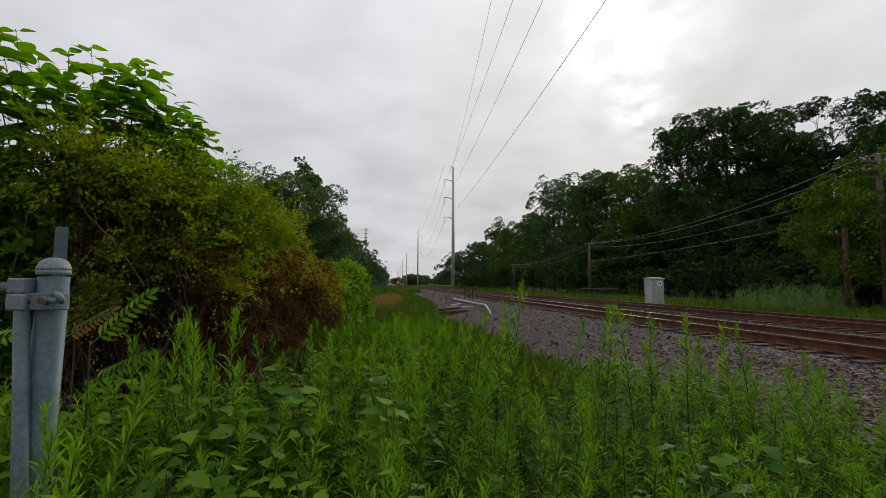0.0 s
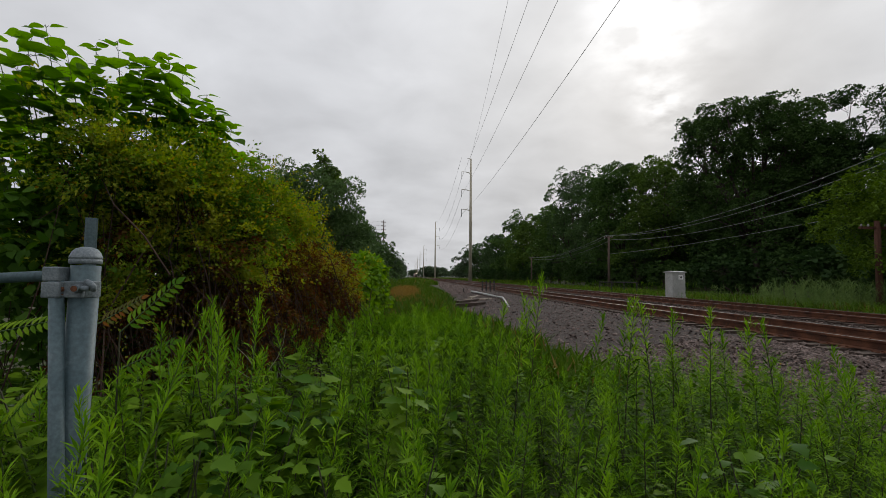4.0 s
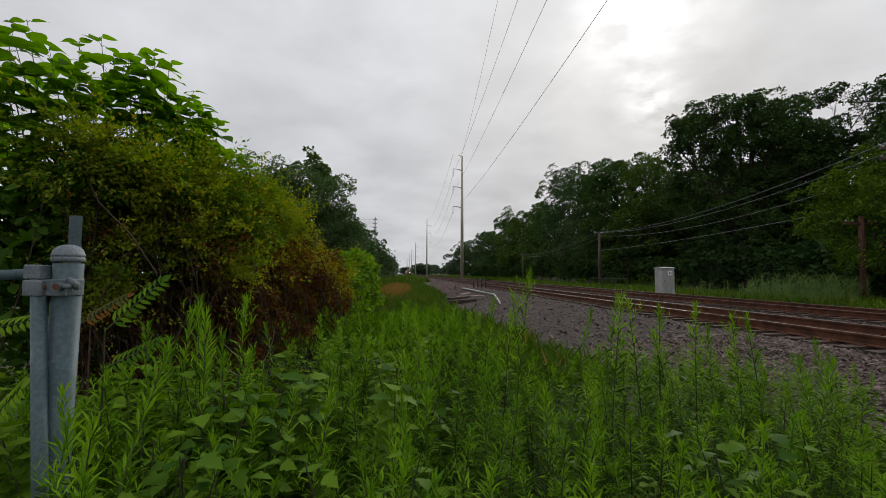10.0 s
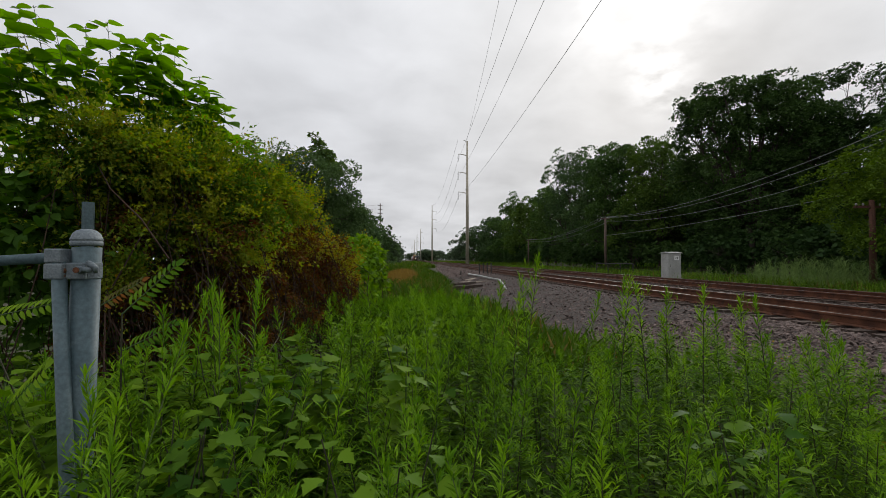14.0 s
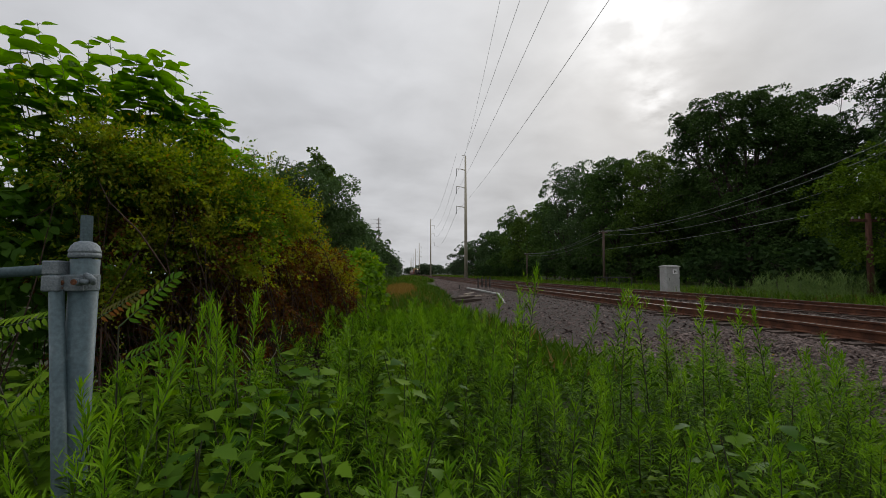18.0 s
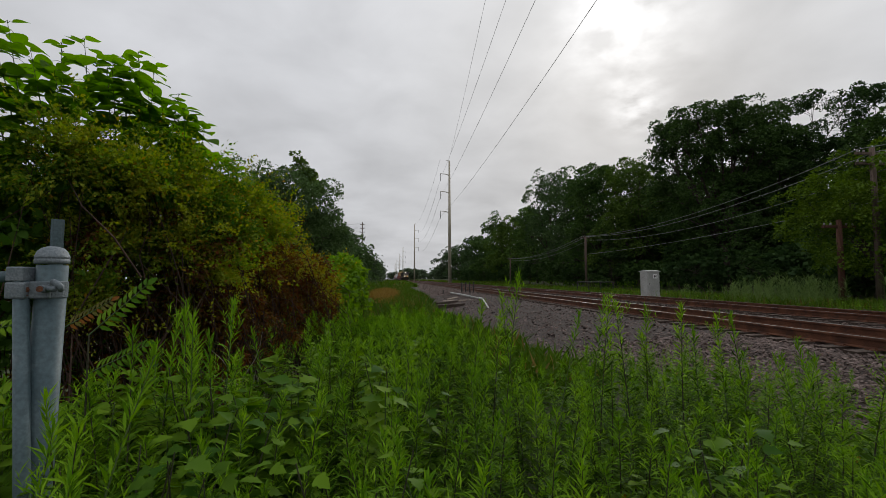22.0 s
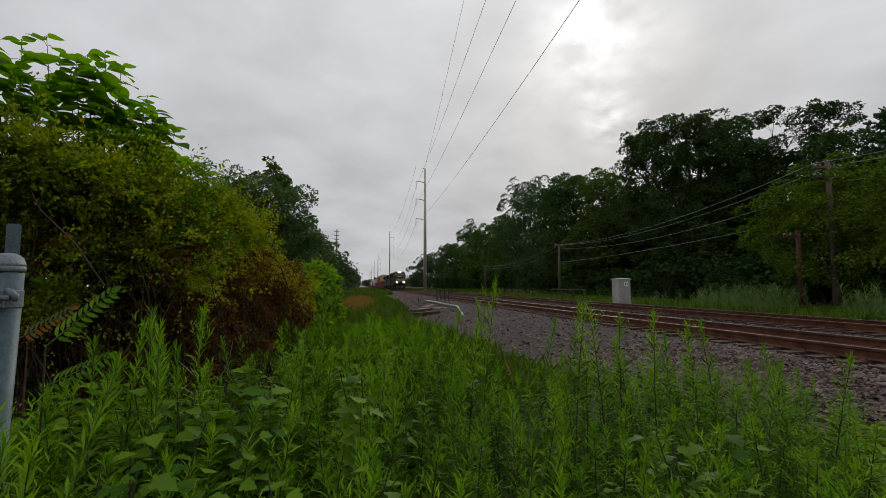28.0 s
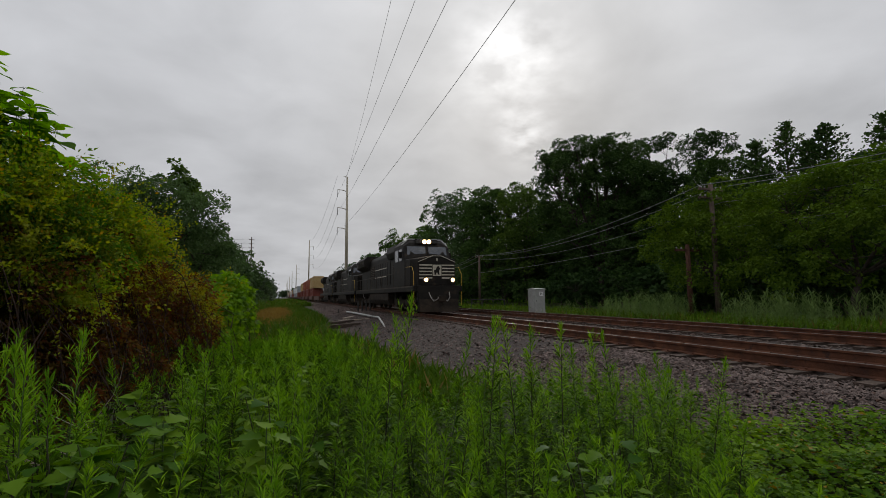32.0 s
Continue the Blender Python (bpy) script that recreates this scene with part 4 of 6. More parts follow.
make_bush("browning_vine", (-1.9, 5.4), BROWNING, "dying brown and yellow vine tangle hanging on the fence", L_BROWN, 520, 125, 0.075, 0.04, 202, SMALL, 0.5, 330, category="vine", name2="stem_tangle", lobe=0.15, pockets=0.25)
YELLOWING = [(-1.9, 5.6, 1.5, 0.4, 0.3, 0.2), (-1.5, 6.2, 1.25, 0.35, 0.3, 0.25), (-1.25, 6.8, 1.0, 0.3, 0.3, 0.3), (-1.5, 4.9, 1.15, 0.3, 0.2, 0.3), (-1.05, 7.3, 0.7, 0.25, 0.3, 0.35), (-1.35, 5.4, 0.85, 0.25, 0.2, 0.3), (-1.7, 4.4, 0.75, 0.25, 0.15, 0.25), (-1.35, 5.5, 1.5, 0.25, 0.2, 0.2), (-1.05, 6.0, 1.15, 0.22, 0.2, 0.22), (-0.85, 6.5, 0.9, 0.2, 0.2, 0.25)]
make_bush("yellowing_vine", (-1.6, 6.0), YELLOWING, "yellow-green vine shoots over the brown tangle", L_YELLOW, 420, 34, 0.025, 0.034, 206, SMALL, 0.6, 60, category="vine", name2="stem_tangle", spray=0.22, pockets=0.2)
make_bush("lime_green_vine", (-1.4, 9.2), [(-1.2, 9.0, 0.7, 0.4, 0.6, 0.45), (-1.0, 9.8, 1.0, 0.35, 0.6, 0.45), (-0.85, 10.4, 1.15, 0.2, 0.3, 0.3), (-1.5, 9.2, 0.2, 0.5, 0.7, 0.6), (-0.85, 10.4, 0.65, 0.28, 0.5, 0.5), (-0.95, 9.4, 0.0, 0.3, 0.5, 0.5)], "lime green broad-leaved vine at the end of the fence", L_LIME, 230, 26, 0.1, 0.1, 203, OVAL, 0.5, 60, category="vine", name2="stem_tangle", lobe=0.15)
bare = thing("bare_branches", "pale bare dead branches lying in the brown vines", "branches", pose(-1.15, 4.0, -0.15))
rb = random.Random(9)
for k in range(9):
    p = Vector((rb.uniform(-0.3, 0.3), rb.uniform(-0.3, 0.3), 0.0))
    m0 = Mesh()
    pts = [p]
    d = Vector((rb.uniform(-0.8, 0.8), rb.uniform(-0.4, 0.0), rb.uniform(0.25, 0.8))).normalized()
    for j in range(6):
        d = (d + Vector((rb.uniform(-0.35, 0.35), rb.uniform(-0.3, 0.3), rb.uniform(-0.35, 0.15)))).normalized()
        pts.append(pts[-1] + d * 0.13)
    m0.tube(pts, [0.008, 0.0075, 0.0065, 0.005, 0.004, 0.003, 0.0015], 5)
    m0.tube([pts[3], pts[3] + Vector((rb.uniform(-0.25, 0.25), -0.08, rb.uniform(0.0, 0.2)))], [0.004, 0.0015], 4)
    part("branch", m0, M_BAREWOOD, bare)


def make_big_leaf_sapling():
    rng, rnd = np.random.default_rng(204), random.Random(204)
    bx, by = -3.0, 5.4
    t = thing("catalpa_sapling", "young tree with large heart-shaped bright green leaves", "tree", pose(bx, by, -0.6))
    wood, pl, wy, sz = Mesh(), [], [], []
    tips = [(-2.58, 3.31, 2.75), (-2.69, 3.22, 2.45), (-2.24, 3.54, 2.77), (-2.0, 3.8, 2.81), (-1.89, 4.19, 2.58), (-1.81, 4.33, 2.5), (-1.73, 4.89, 2.3), (-2.42, 3.3, 2.55), (-2.58, 3.18, 2.26), (-2.32, 3.37, 2.47), (-2.12, 3.62, 2.59), (-1.98, 3.92, 2.6), (-2.15, 3.83, 2.46), (-2.27, 3.53, 2.38), (-2.44, 3.29, 2.2), (-2.59, 3.17, 2.0), (-2.57, 3.32, 1.89), (-2.42, 3.42, 2.05), (-2.67, 3.23, 1.68), (-2.65, 3.38, 1.63), (-1.99, 4.14, 2.38), (-2.9, 3.2, 2.4), (-3.0, 3.4, 2.7), (-1.93, 3.9, 2.75), (-1.84, 4.15, 2.62), (-1.9, 4.0, 2.5)]
    tips += [(x + rnd.uniform(-0.16, 0.16), y + rnd.uniform(-0.1, 0.1), z - rnd.uniform(0.03, 0.16)) for x, y, z in tips[:7] for _ in range(2)]
    for x, y, z in tips:
        e = Vector((x - bx, y - by, z + 0.6))
        foot = Vector((rnd.uniform(-0.15, 0.15), rnd.uniform(-0.1, 0.1), 0))
        m1 = Vector((e.x * 0.92, e.y * 0.86, e.z - 0.9))
        wood.tube([foot, foot.lerp(m1, 0.6) + Vector((rnd.uniform(-0.15, 0.15), 0, 0)), m1, m1.lerp(e, 0.5) + Vector((rnd.uniform(-0.05, 0.05), 0, 0.02)), e], [0.014, 0.009, 0.006, 0.004, 0.0015], 5)
        # opposite pairs of long-stalked leaves down the shoot, each pair crosswise to the last
        d0 = (m1 - e).normalized()
        for k in range(8):
            p = e + d0 * (0.03 + 0.07 * k) * (0.6 + 0.4 * min(1.0, k / 3))
            for h in (0, 1):
                a = 1.57 * k + 3.14 * h + rnd.uniform(-0.35, 0.35)
                d = Vector((math.cos(a), math.sin(a), 0.35 if k < 2 else 0.12))
                q = p + d * rnd.uniform(0.04, 0.12) * min(1.0, 0.2 + k / 4)
                if q.z - 0.6 < 1.5 and q.x + bx > -2.3:
                    continue
                wood.tube([p, p.lerp(q, 0.5) + Vector((0, 0, 0.012)), q], [0.0024, 0.002, 0.0016], 3, False)
                pl.append(q)
                wy.append(Vector((math.cos(a), math.sin(a), -0.14 if k > 1 else 0.1)))
                sz.append((0.11 + 0.028 * min(k, 3)) * rnd.uniform(0.75, 1.12))
    part("stem", wood, M_STEM, t)
    part("leaves", scatter("leaves", HEART, np.array(pl), np.array(wy), np.array(sz), L_CATALPA, rng, 0.22, 0.16), None, t)


make_big_leaf_sapling()


# ---- tall weeds in front ----
NARROW = leaf_shape((0.0, 0.066, 0.0), 0.35, 0.2)
STALKED = leaf_shape((0.012, 0.01, 0.3, 0.36, 0.26, 0.12, 0.0), 0.2, 0.35)


def weed_data(seed, tall=True):
    """Stem and narrow leaves of one goldenrod-like plant, a metre tall: leaves all along the stem, leafy side shoots and a dense pointed tip."""
    rnd, rng = random.Random(seed), np.random.default_rng(seed)
    bend = Vector((rnd.uniform(-0.13, 0.13), rnd.uniform(-0.13, 0.13), 0))
    at = lambda u: Vector((bend.x * u * u, bend.y * u * u, u))
    stem = Mesh().tube([at(u) for u in (0, 0.2, 0.4, 0.6, 0.8, 1.0)], [0.0046, 0.0042, 0.0038, 0.0031, 0.0022, 0.001], 5, False)
    low, tip = [], []
    n = 150 if tall else 40
    for k in range(n):
        u = 0.22 + 0.78 * (k / n) ** 0.8
        a = 2.4 * k + rnd.uniform(-0.4, 0.4)
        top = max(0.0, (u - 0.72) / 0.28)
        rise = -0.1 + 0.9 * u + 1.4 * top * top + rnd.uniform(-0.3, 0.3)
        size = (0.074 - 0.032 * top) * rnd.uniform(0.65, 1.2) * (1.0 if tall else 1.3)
        # below the tip, leaves take the colour darkened for shade
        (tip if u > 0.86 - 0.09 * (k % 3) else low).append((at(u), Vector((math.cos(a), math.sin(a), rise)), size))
    # the crowded bud of young leaves at the very tip
    for k in range(14 if tall else 4):
        a = 2.4 * k
        tip.append((at(1.0 - 0.004 * k), Vector((math.cos(a) * 0.45, math.sin(a) * 0.45, 1.0)), rnd.uniform(0.028, 0.045)))
    for b in range(rnd.randint(5, 11) if tall else 3):
        a, u = rnd.uniform(0, 6.28), rnd.uniform(0.5, 0.92)
        ln = rnd.uniform(0.07, 0.2) * (1.25 - u * 0.6)
        e = Vector((math.cos(a) * 0.55, math.sin(a) * 0.55, 0.83)) * ln
        for k in range(13):
            c = 2.4 * k + b
            v = 0.2 + 0.8 * k / 13
            (tip if k > 4 else low).append((at(u) + e * v, Vector((math.cos(c), math.sin(c), 0.55 + 0.9 * v)), rnd.uniform(0.03, 0.05) * (1.1 - 0.35 * v)))

    def leaves(nm, mt, rows):
        return scatter(nm, NARROW if tall else SLIM, np.array([r[0] for r in rows]), np.array([r[1] for r in rows]), np.array([r[2] for r in rows]), mt, rng, 0.35, 0.18)

    return stem.data("stem", M_STEMD if seed % 3 else M_STEM), (leaves("leaves", L_WEED_SHADED, low), leaves("tip_leaves", L_TIP, tip))


def broad_data(seed, near=True, mat=L_BROAD):
    """A bushy weed with broad stalked leaves round one stem, a metre tall."""
    rnd, rng = random.Random(seed), np.random.default_rng(seed)
    bend = Vector((rnd.uniform(-0.2, 0.2), rnd.uniform(-0.2, 0.2), 0))
    at = lambda u: Vector((bend.x * u * u, bend.y * u * u, u))
    stem = Mesh().tube([at(u) for u in (0, 0.3, 0.6, 1.0)], [0.008, 0.007, 0.005, 0.002], 6, False)
    pl, wy, sz = [], [], []
    n = 70 if near else 22
    for k in range(n):
        u = 0.15 + 0.85 * k / n
        a = 2.4 * k + rnd.uniform(-0.4, 0.4)
        pl.append(at(u))
        wy.append(Vector((math.cos(a), math.sin(a), 0.1 + 0.4 * u)))
        sz.append((0.13 - 0.04 * u) * (1.0 if near else 0.75) * rnd.uniform(0.7, 1.15))
    return stem.data("stem", M_STEM), (scatter("leaves", TUFT if not near else LOBED if seed % 2 else STALKED, np.array(pl), np.array(wy), np.array(sz), mat, rng, 0.25, 0.2),)


TALL = [weed_data(300 + i) for i in range(14)]
BROAD = [broad_data(330 + i) for i in range(8)]
VERGE = [broad_data(390 + i, False, L_LIME) for i in range(6)]
# broad-leaved plants in the leaf colour darkened for shade
BROAD_SHADED = [broad_data(380 + i, False, L_WEED_SHADED) for i in range(6)]
TALL_FAR = [weed_data(360 + i, False) for i in range(8)]
BROAD_FAR = [broad_data(370 + i, False) for i in range(6)]


def plant(kind, data, x, y, h, turn, label, category, group, fat=1.0):
    t = thing(kind, label, category, pose(x, y, ground_z(x, y) - 0.02, rw.uniform(-4, 4), rw.uniform(-4, 4), turn), group)
    t.scale = (fat, fat, h) if kind == "horseweed" else (h, h, h)
    part("stem", data[0], None, t)
    for me in data[1]:
        part(me.name.split(".")[0], me, None, t)


rw = random.Random(7)


def weed_top(x, y):
    """Height that the mass of weeds reaches: high on the fence side, low before the ballast."""
    b = x / y
    slope = 0.085 if b < 0.1 else 0.19 if b > 0.28 else 0.085 + 0.105 * (b - 0.1) / 0.18
    wave = 0.16 * noise.noise((x * 1.3, y * 1.1, 3.0)) + 0.1 * noise.noise((x * 3.1, y * 2.7, 8.0))
    return wave + min(0.82, 1.04 - slope * max(y, 2.4) * 1.05 - max(0.0, 2.4 - y) * 0.33 - max(0.0, b - 0.6) * 0.12)


# the tallest stalks, which stand clear of the rest: x, y, height of the tip
TALLEST = [(-0.94, 2.1, 0.94), (-0.85, 2.1, 0.92), (-0.78, 2.15, 0.94), (-0.85, 2.0, 0.89), (-0.98, 2.05, 0.87), (-0.66, 2.0, 0.8), (0.6, 2.5, 1.03), (0.43, 2.9, 0.87), (0.82, 2.8, 0.91), (0.61, 2.9, 0.8), (1.09, 3.0, 0.76), (0.16, 3.2, 0.74), (-0.36, 3.0, 0.76), (-0.49, 2.7, 0.7), (1.22, 2.9, 0.86), (1.25, 2.7, 0.89), (1.49, 2.7, 0.85), (1.7, 2.9, 0.79), (1.77, 2.6, 0.83), (2.01, 2.8, 0.67), (1.84, 2.9, 0.65), (2.07, 2.6, 0.76), (2.14, 2.5, 0.79), (2.17, 2.3, 0.58), (2.28, 2.3, 0.56), (2.33, 2.2, 0.66), (2.47, 2.2, 0.64), (1.36, 2.8, 0.63), (2.71, 2.6, 0.5), (2.8, 2.8, 0.5)]
# lower ones close by, before the gate post and along the front
FRONT_WEEDS = [(-0.91, 1.3, 0.85), (-0.83, 1.22, 0.73), (-0.89, 1.15, 0.69), (-0.72, 1.1, 0.65), (-0.91, 1.45, 0.72), (-0.94, 1.65, 0.83), (-0.96, 1.8, 0.85), (-0.77, 1.05, 0.65), (-0.45, 1.35, 0.57), (-0.48, 1.15, 0.57), (-0.37, 1.7, 0.64), (0.23, 1.25, 0.53), (0.22, 1.35, 0.55), (0.27, 1.2, 0.52), (0.52, 1.6, 0.54), (1.2, 1.2, 0.51), (1.09, 1.4, 0.54), (0.72, 1.3, 0.52), (0.55, 1.3, 0.54), (1.1, 1.25, 0.52), (-0.1, 1.25, 0.55), (0.03, 1.2, 0.53), (-0.21, 1.15, 0.54), (0.77, 1.15, 0.51), (-0.8, 1.12, 0.55), (-1.02, 1.22, 0.66), (-1.1, 1.28, 0.6)]
LAB_TALL = "tall narrow green horseweed with a feathery tip"
for x, y, top in TALLEST + FRONT_WEEDS:
    plant("horseweed", rw.choice(TALL), x, y, (top + 0.6), rw.uniform(0, 360), LAB_TALL, "weed", "tall weeds in front", rw.uniform(0.95, 1.25))
count = 0
while count < 300:
    y = 1.5 + 3.3 * rw.random() ** 1.2
    x = rw.uniform(-0.72 * y - 0.15, 1.16 * y + 0.3)
    if x > 3.1 or (x + 1.05) ** 2 + (y - 1.5) ** 2 < 0.07 or x < -1.75 or (y > 2.6 and x < -0.36 * y):
        continue
    sky = weed_top(x, y) - 0.03
    low = max(-0.3, 1.0 - 0.46 * y)
    tip = low + (sky - low) * rw.random() ** 0.5
    if tip < -0.3 or ((1.0 - tip) / y > 0.33 and rw.random() < 0.6):
        continue
    plant("horseweed", rw.choice(TALL), x, y, tip + 0.6, rw.uniform(0, 360), LAB_TALL, "weed", "tall weeds in front", rw.uniform(0.95, 1.3))
    count += 1
count = 0
while count < 110:
    y = rw.uniform(1.45, 4.4)
    x = rw.uniform(-0.8 * y - 0.2, 1.2 * y + 0.4)
    left = x < 0.2
    if x > 3.4 or (x + 1.05) ** 2 + (y - 1.5) ** 2 < 0.06 or (not left and rw.random() < 0.6):
        continue
    tip = (0.36 if left else 0.05) - max(0, 2.0 - y) * 0.32 + rw.gauss(0, 0.1)
    plant("broad_leaved_weed", rw.choice(BROAD), x, y, tip + 0.6, rw.uniform(0, 360), "bushy weed with broad stalked green leaves", "weed", "broad-leaved weeds in front")
    count += 1


for k in range(26):
    x, y = rw.uniform(-1.28, -0.42), rw.uniform(1.75, 2.6)
    plant("broad_leaved_weed", rw.choice(BROAD), x, y, rw.uniform(0.3, 0.6) + 0.6, rw.uniform(0, 360), "bushy weed with broad stalked green leaves", "weed", "broad-leaved weeds in front")
for k in range(12):
    x, y = rw.uniform(-2.0, -1.35), rw.uniform(1.6, 2.3)
    plant("broad_leaved_weed", rw.choice(BROAD), x, y, rw.uniform(0.3, 0.65) + 0.6, rw.uniform(0, 360), "bushy weed with broad stalked green leaves", "weed", "broad-leaved weeds in front")


SEEDLINGS = [(-0.66, 1.6, 0.58), (-0.59, 1.75, 0.57), (-0.65, 2.0, 0.68), (-0.76, 1.45, 0.52), (-0.69, 1.4, 0.5), (-0.09, 1.3, 0.51), (0.04, 2.3, 0.61), (1.3, 1.7, 0.5), (-0.76, 2.0, 0.66)]
L_MAPLE = leafy("pale_lobed_leaves", (0.032, 0.085, 0.008), (0.115, 0.21, 0.014), (0.26, 0.16, 0.03), through=0.3, patch=3.0, dry=0.975, rough=0.55, spec=0.05)
MAPLE = leaf_shape((0.01, 0.012, 0.34, 0.46, 0.26, 0.34, 0.2, 0.1, 0.0), 0.14, 0.22)


def make_seedling(x, y, top, seed):
    """A young tree of a few forked shoots, with large lobed leaves held flat in tiers."""
    rnd, rng = random.Random(seed), np.random.default_rng(seed)
    z = ground_z(x, y)
    t = thing("maple_seedling", "young seedling with large lobed light green leaves", "seedling", pose(x, y, z), "lobed seedlings in the weeds")
    h = top - z
    pl, wy, sz = [], [], []
    for b in range(4):
        a = 1.57 * b + rnd.uniform(-0.4, 0.4)
        e = Vector((math.cos(a) * 0.16, math.sin(a) * 0.16, h - rnd.uniform(0.0, 0.22)))
        part("stem", Mesh().tube([(0, 0, 0), (e.x * 0.2, e.y * 0.2, h * 0.55), e], [0.006, 0.0045, 0.002], 5), M_STEMD, t)
        for k in range(12):
            p = Vector((e.x * (1 - 0.06 * k), e.y * (1 - 0.06 * k), e.z - 0.03 * k))
            c = a + 2.4 * k
            d = Vector((math.cos(c), math.sin(c), 0.15))
            pl.append(p + d * 0.05)
            wy.append(d + Vector((0, 0, -0.25)))
            sz.append(rnd.uniform(0.05, 0.088))
    part("leaves", scatter("leaves", MAPLE, np.array(pl), np.array(wy), np.array(sz), L_MAPLE, rng, 0.2, 0.15), None, t)


for k, (x, y, top) in enumerate(SEEDLINGS):
    make_seedling(x, y, top, 700 + k)


def joined_plants(name, datas, spots, label):
    """Many plants in one mesh; datas: for each kind of plant its leaf meshes, a material each."""
    vs, fs, ms, n = [], [], [], 0
    cache = []
    for meshes in datas:
        one = []
        for k, d in enumerate(meshes):
            v = np.empty(len(d.vertices) * 3, np.float32)
            d.vertices.foreach_get("co", v)
            f = np.empty(len(d.loops), np.int32)
            d.loops.foreach_get("vertex_index", f)
            one.append((v.reshape(-1, 3), f.reshape(-1, 3), k))
        cache.append(one)
    for j, (x, y, h, a) in enumerate(spots):
        ca, sa = math.cos(a), math.sin(a)
        z = ground_z(x, y)
        for v, f, k in cache[j % len(cache)]:
            w = v * h
            vs.append(np.stack([w[:, 0] * ca - w[:, 1] * sa + x, w[:, 0] * sa + w[:, 1] * ca + y, w[:, 2] + z], 1))
            fs.append(f + n)
            ms.append(np.full(len(f), k, np.int32))
            n += len(v)
    me = fast_mesh(name, np.concatenate(vs), np.concatenate(fs), datas[0][0].materials[0])
    for d in datas[0][1:]:
        me.materials.append(d.materials[0])
    me.polygons.foreach_set("material_index", np.concatenate(ms))
    return tagged(new(name, me), label, "weeds", kind="stuff")


near_spots, spots = [], []
while len(spots) < 1300:
    y = 3.4 + 18 * rw.random() ** 1.5
    x = rw.uniform(-1.5 + 0.03 * y, edge(y) - 0.1)
    if x / y < -0.17 and y < 8:
        continue
    h = min(weed_top(x, y), 0.75) + 0.68 - abs(rw.gauss(0, 0.24))
    if h > 0.2:
        (near_spots if y < 6.2 else spots).append((x, y, h, rw.uniform(0, 6.28)))
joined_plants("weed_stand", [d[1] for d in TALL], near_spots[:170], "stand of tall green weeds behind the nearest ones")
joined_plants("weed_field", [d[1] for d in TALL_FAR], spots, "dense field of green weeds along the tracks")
spots = [(3.2 + 2.0 * rw.random() ** 1.3, 0.8 + 7 * rw.random(), rw.uniform(0.18, 0.42), rw.uniform(0, 6.28)) for _ in range(800)]
joined_plants("ground_cover", [d[1] for d in BROAD_FAR], spots, "low leafy ground cover at the foot of the ballast")
# shade under the tall weeds is put into the undergrowth's leaf colour
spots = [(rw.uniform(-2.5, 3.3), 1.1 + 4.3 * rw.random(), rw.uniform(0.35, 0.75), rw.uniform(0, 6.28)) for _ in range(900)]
joined_plants("undergrowth", [d[1] for d in BROAD_SHADED], spots, "low leafy undergrowth between the tall weeds, its leaves darkened for shade")


def creeping_cover():
    """Low mounds of small leaves creeping over the foot of the ballast."""
    rng = np.random.default_rng(410)
    n = 34000
    xs, ys = rng.uniform(1.2, 7.6, n), rng.uniform(0.3, 4.4, n)
    keep = (ys > 0.8 + rng.normal(0, 0.25, n)) & (xs > 1.7 + rng.normal(0, 0.25, n)) & (ys < 3.75 - 0.43 * (xs - 4.5) + rng.normal(0, 0.12, n))
    xs, ys = xs[keep], ys[keep]
    n = len(xs)
    mound = np.array([0.16 + 0.16 * noise.noise((a * 1.9, b * 1.9, 4.0)) for a, b in zip(xs, ys)])
    zs = np.array([ground_z(a, b) for a, b in zip(xs, ys)]) + np.maximum(mound, 0.03) * rng.uniform(0.3, 1.1, n)
    a = rng.uniform(0, 6.28, n)
    me = scatter("creeping_cover", SMALL, np.stack([xs, ys, zs], 1), np.stack([np.cos(a), np.sin(a), rng.uniform(-0.2, 0.3, n)], 1), rng.uniform(0.05, 0.1, n), L_BROAD, rng, 0.4, 0.2)
    tagged(new("creeping_cover", me), "low creeping green leaves over the edge of the ballast", "ground cover", kind="stuff")


creeping_cover()


# unseen weeds, added behind and below the camera to block low light
spots = [(rw.uniform(-3.5, 3.6), rw.uniform(-3.0, 0.7), rw.uniform(0.6, 1.1), rw.uniform(0, 6.28)) for _ in range(560)]
spots = [p for p in spots if math.hypot(p[0], p[1]) > 0.7]
spots += [(rw.uniform(-1.3, 1.7), rw.uniform(0.75, 1.25), rw.uniform(0.75, 0.95), rw.uniform(0, 6.28)) for _ in range(110)]
joined_plants("weeds_behind", [d[1] for d in TALL_FAR], spots, "unseen green weeds added round the camera to block low light")


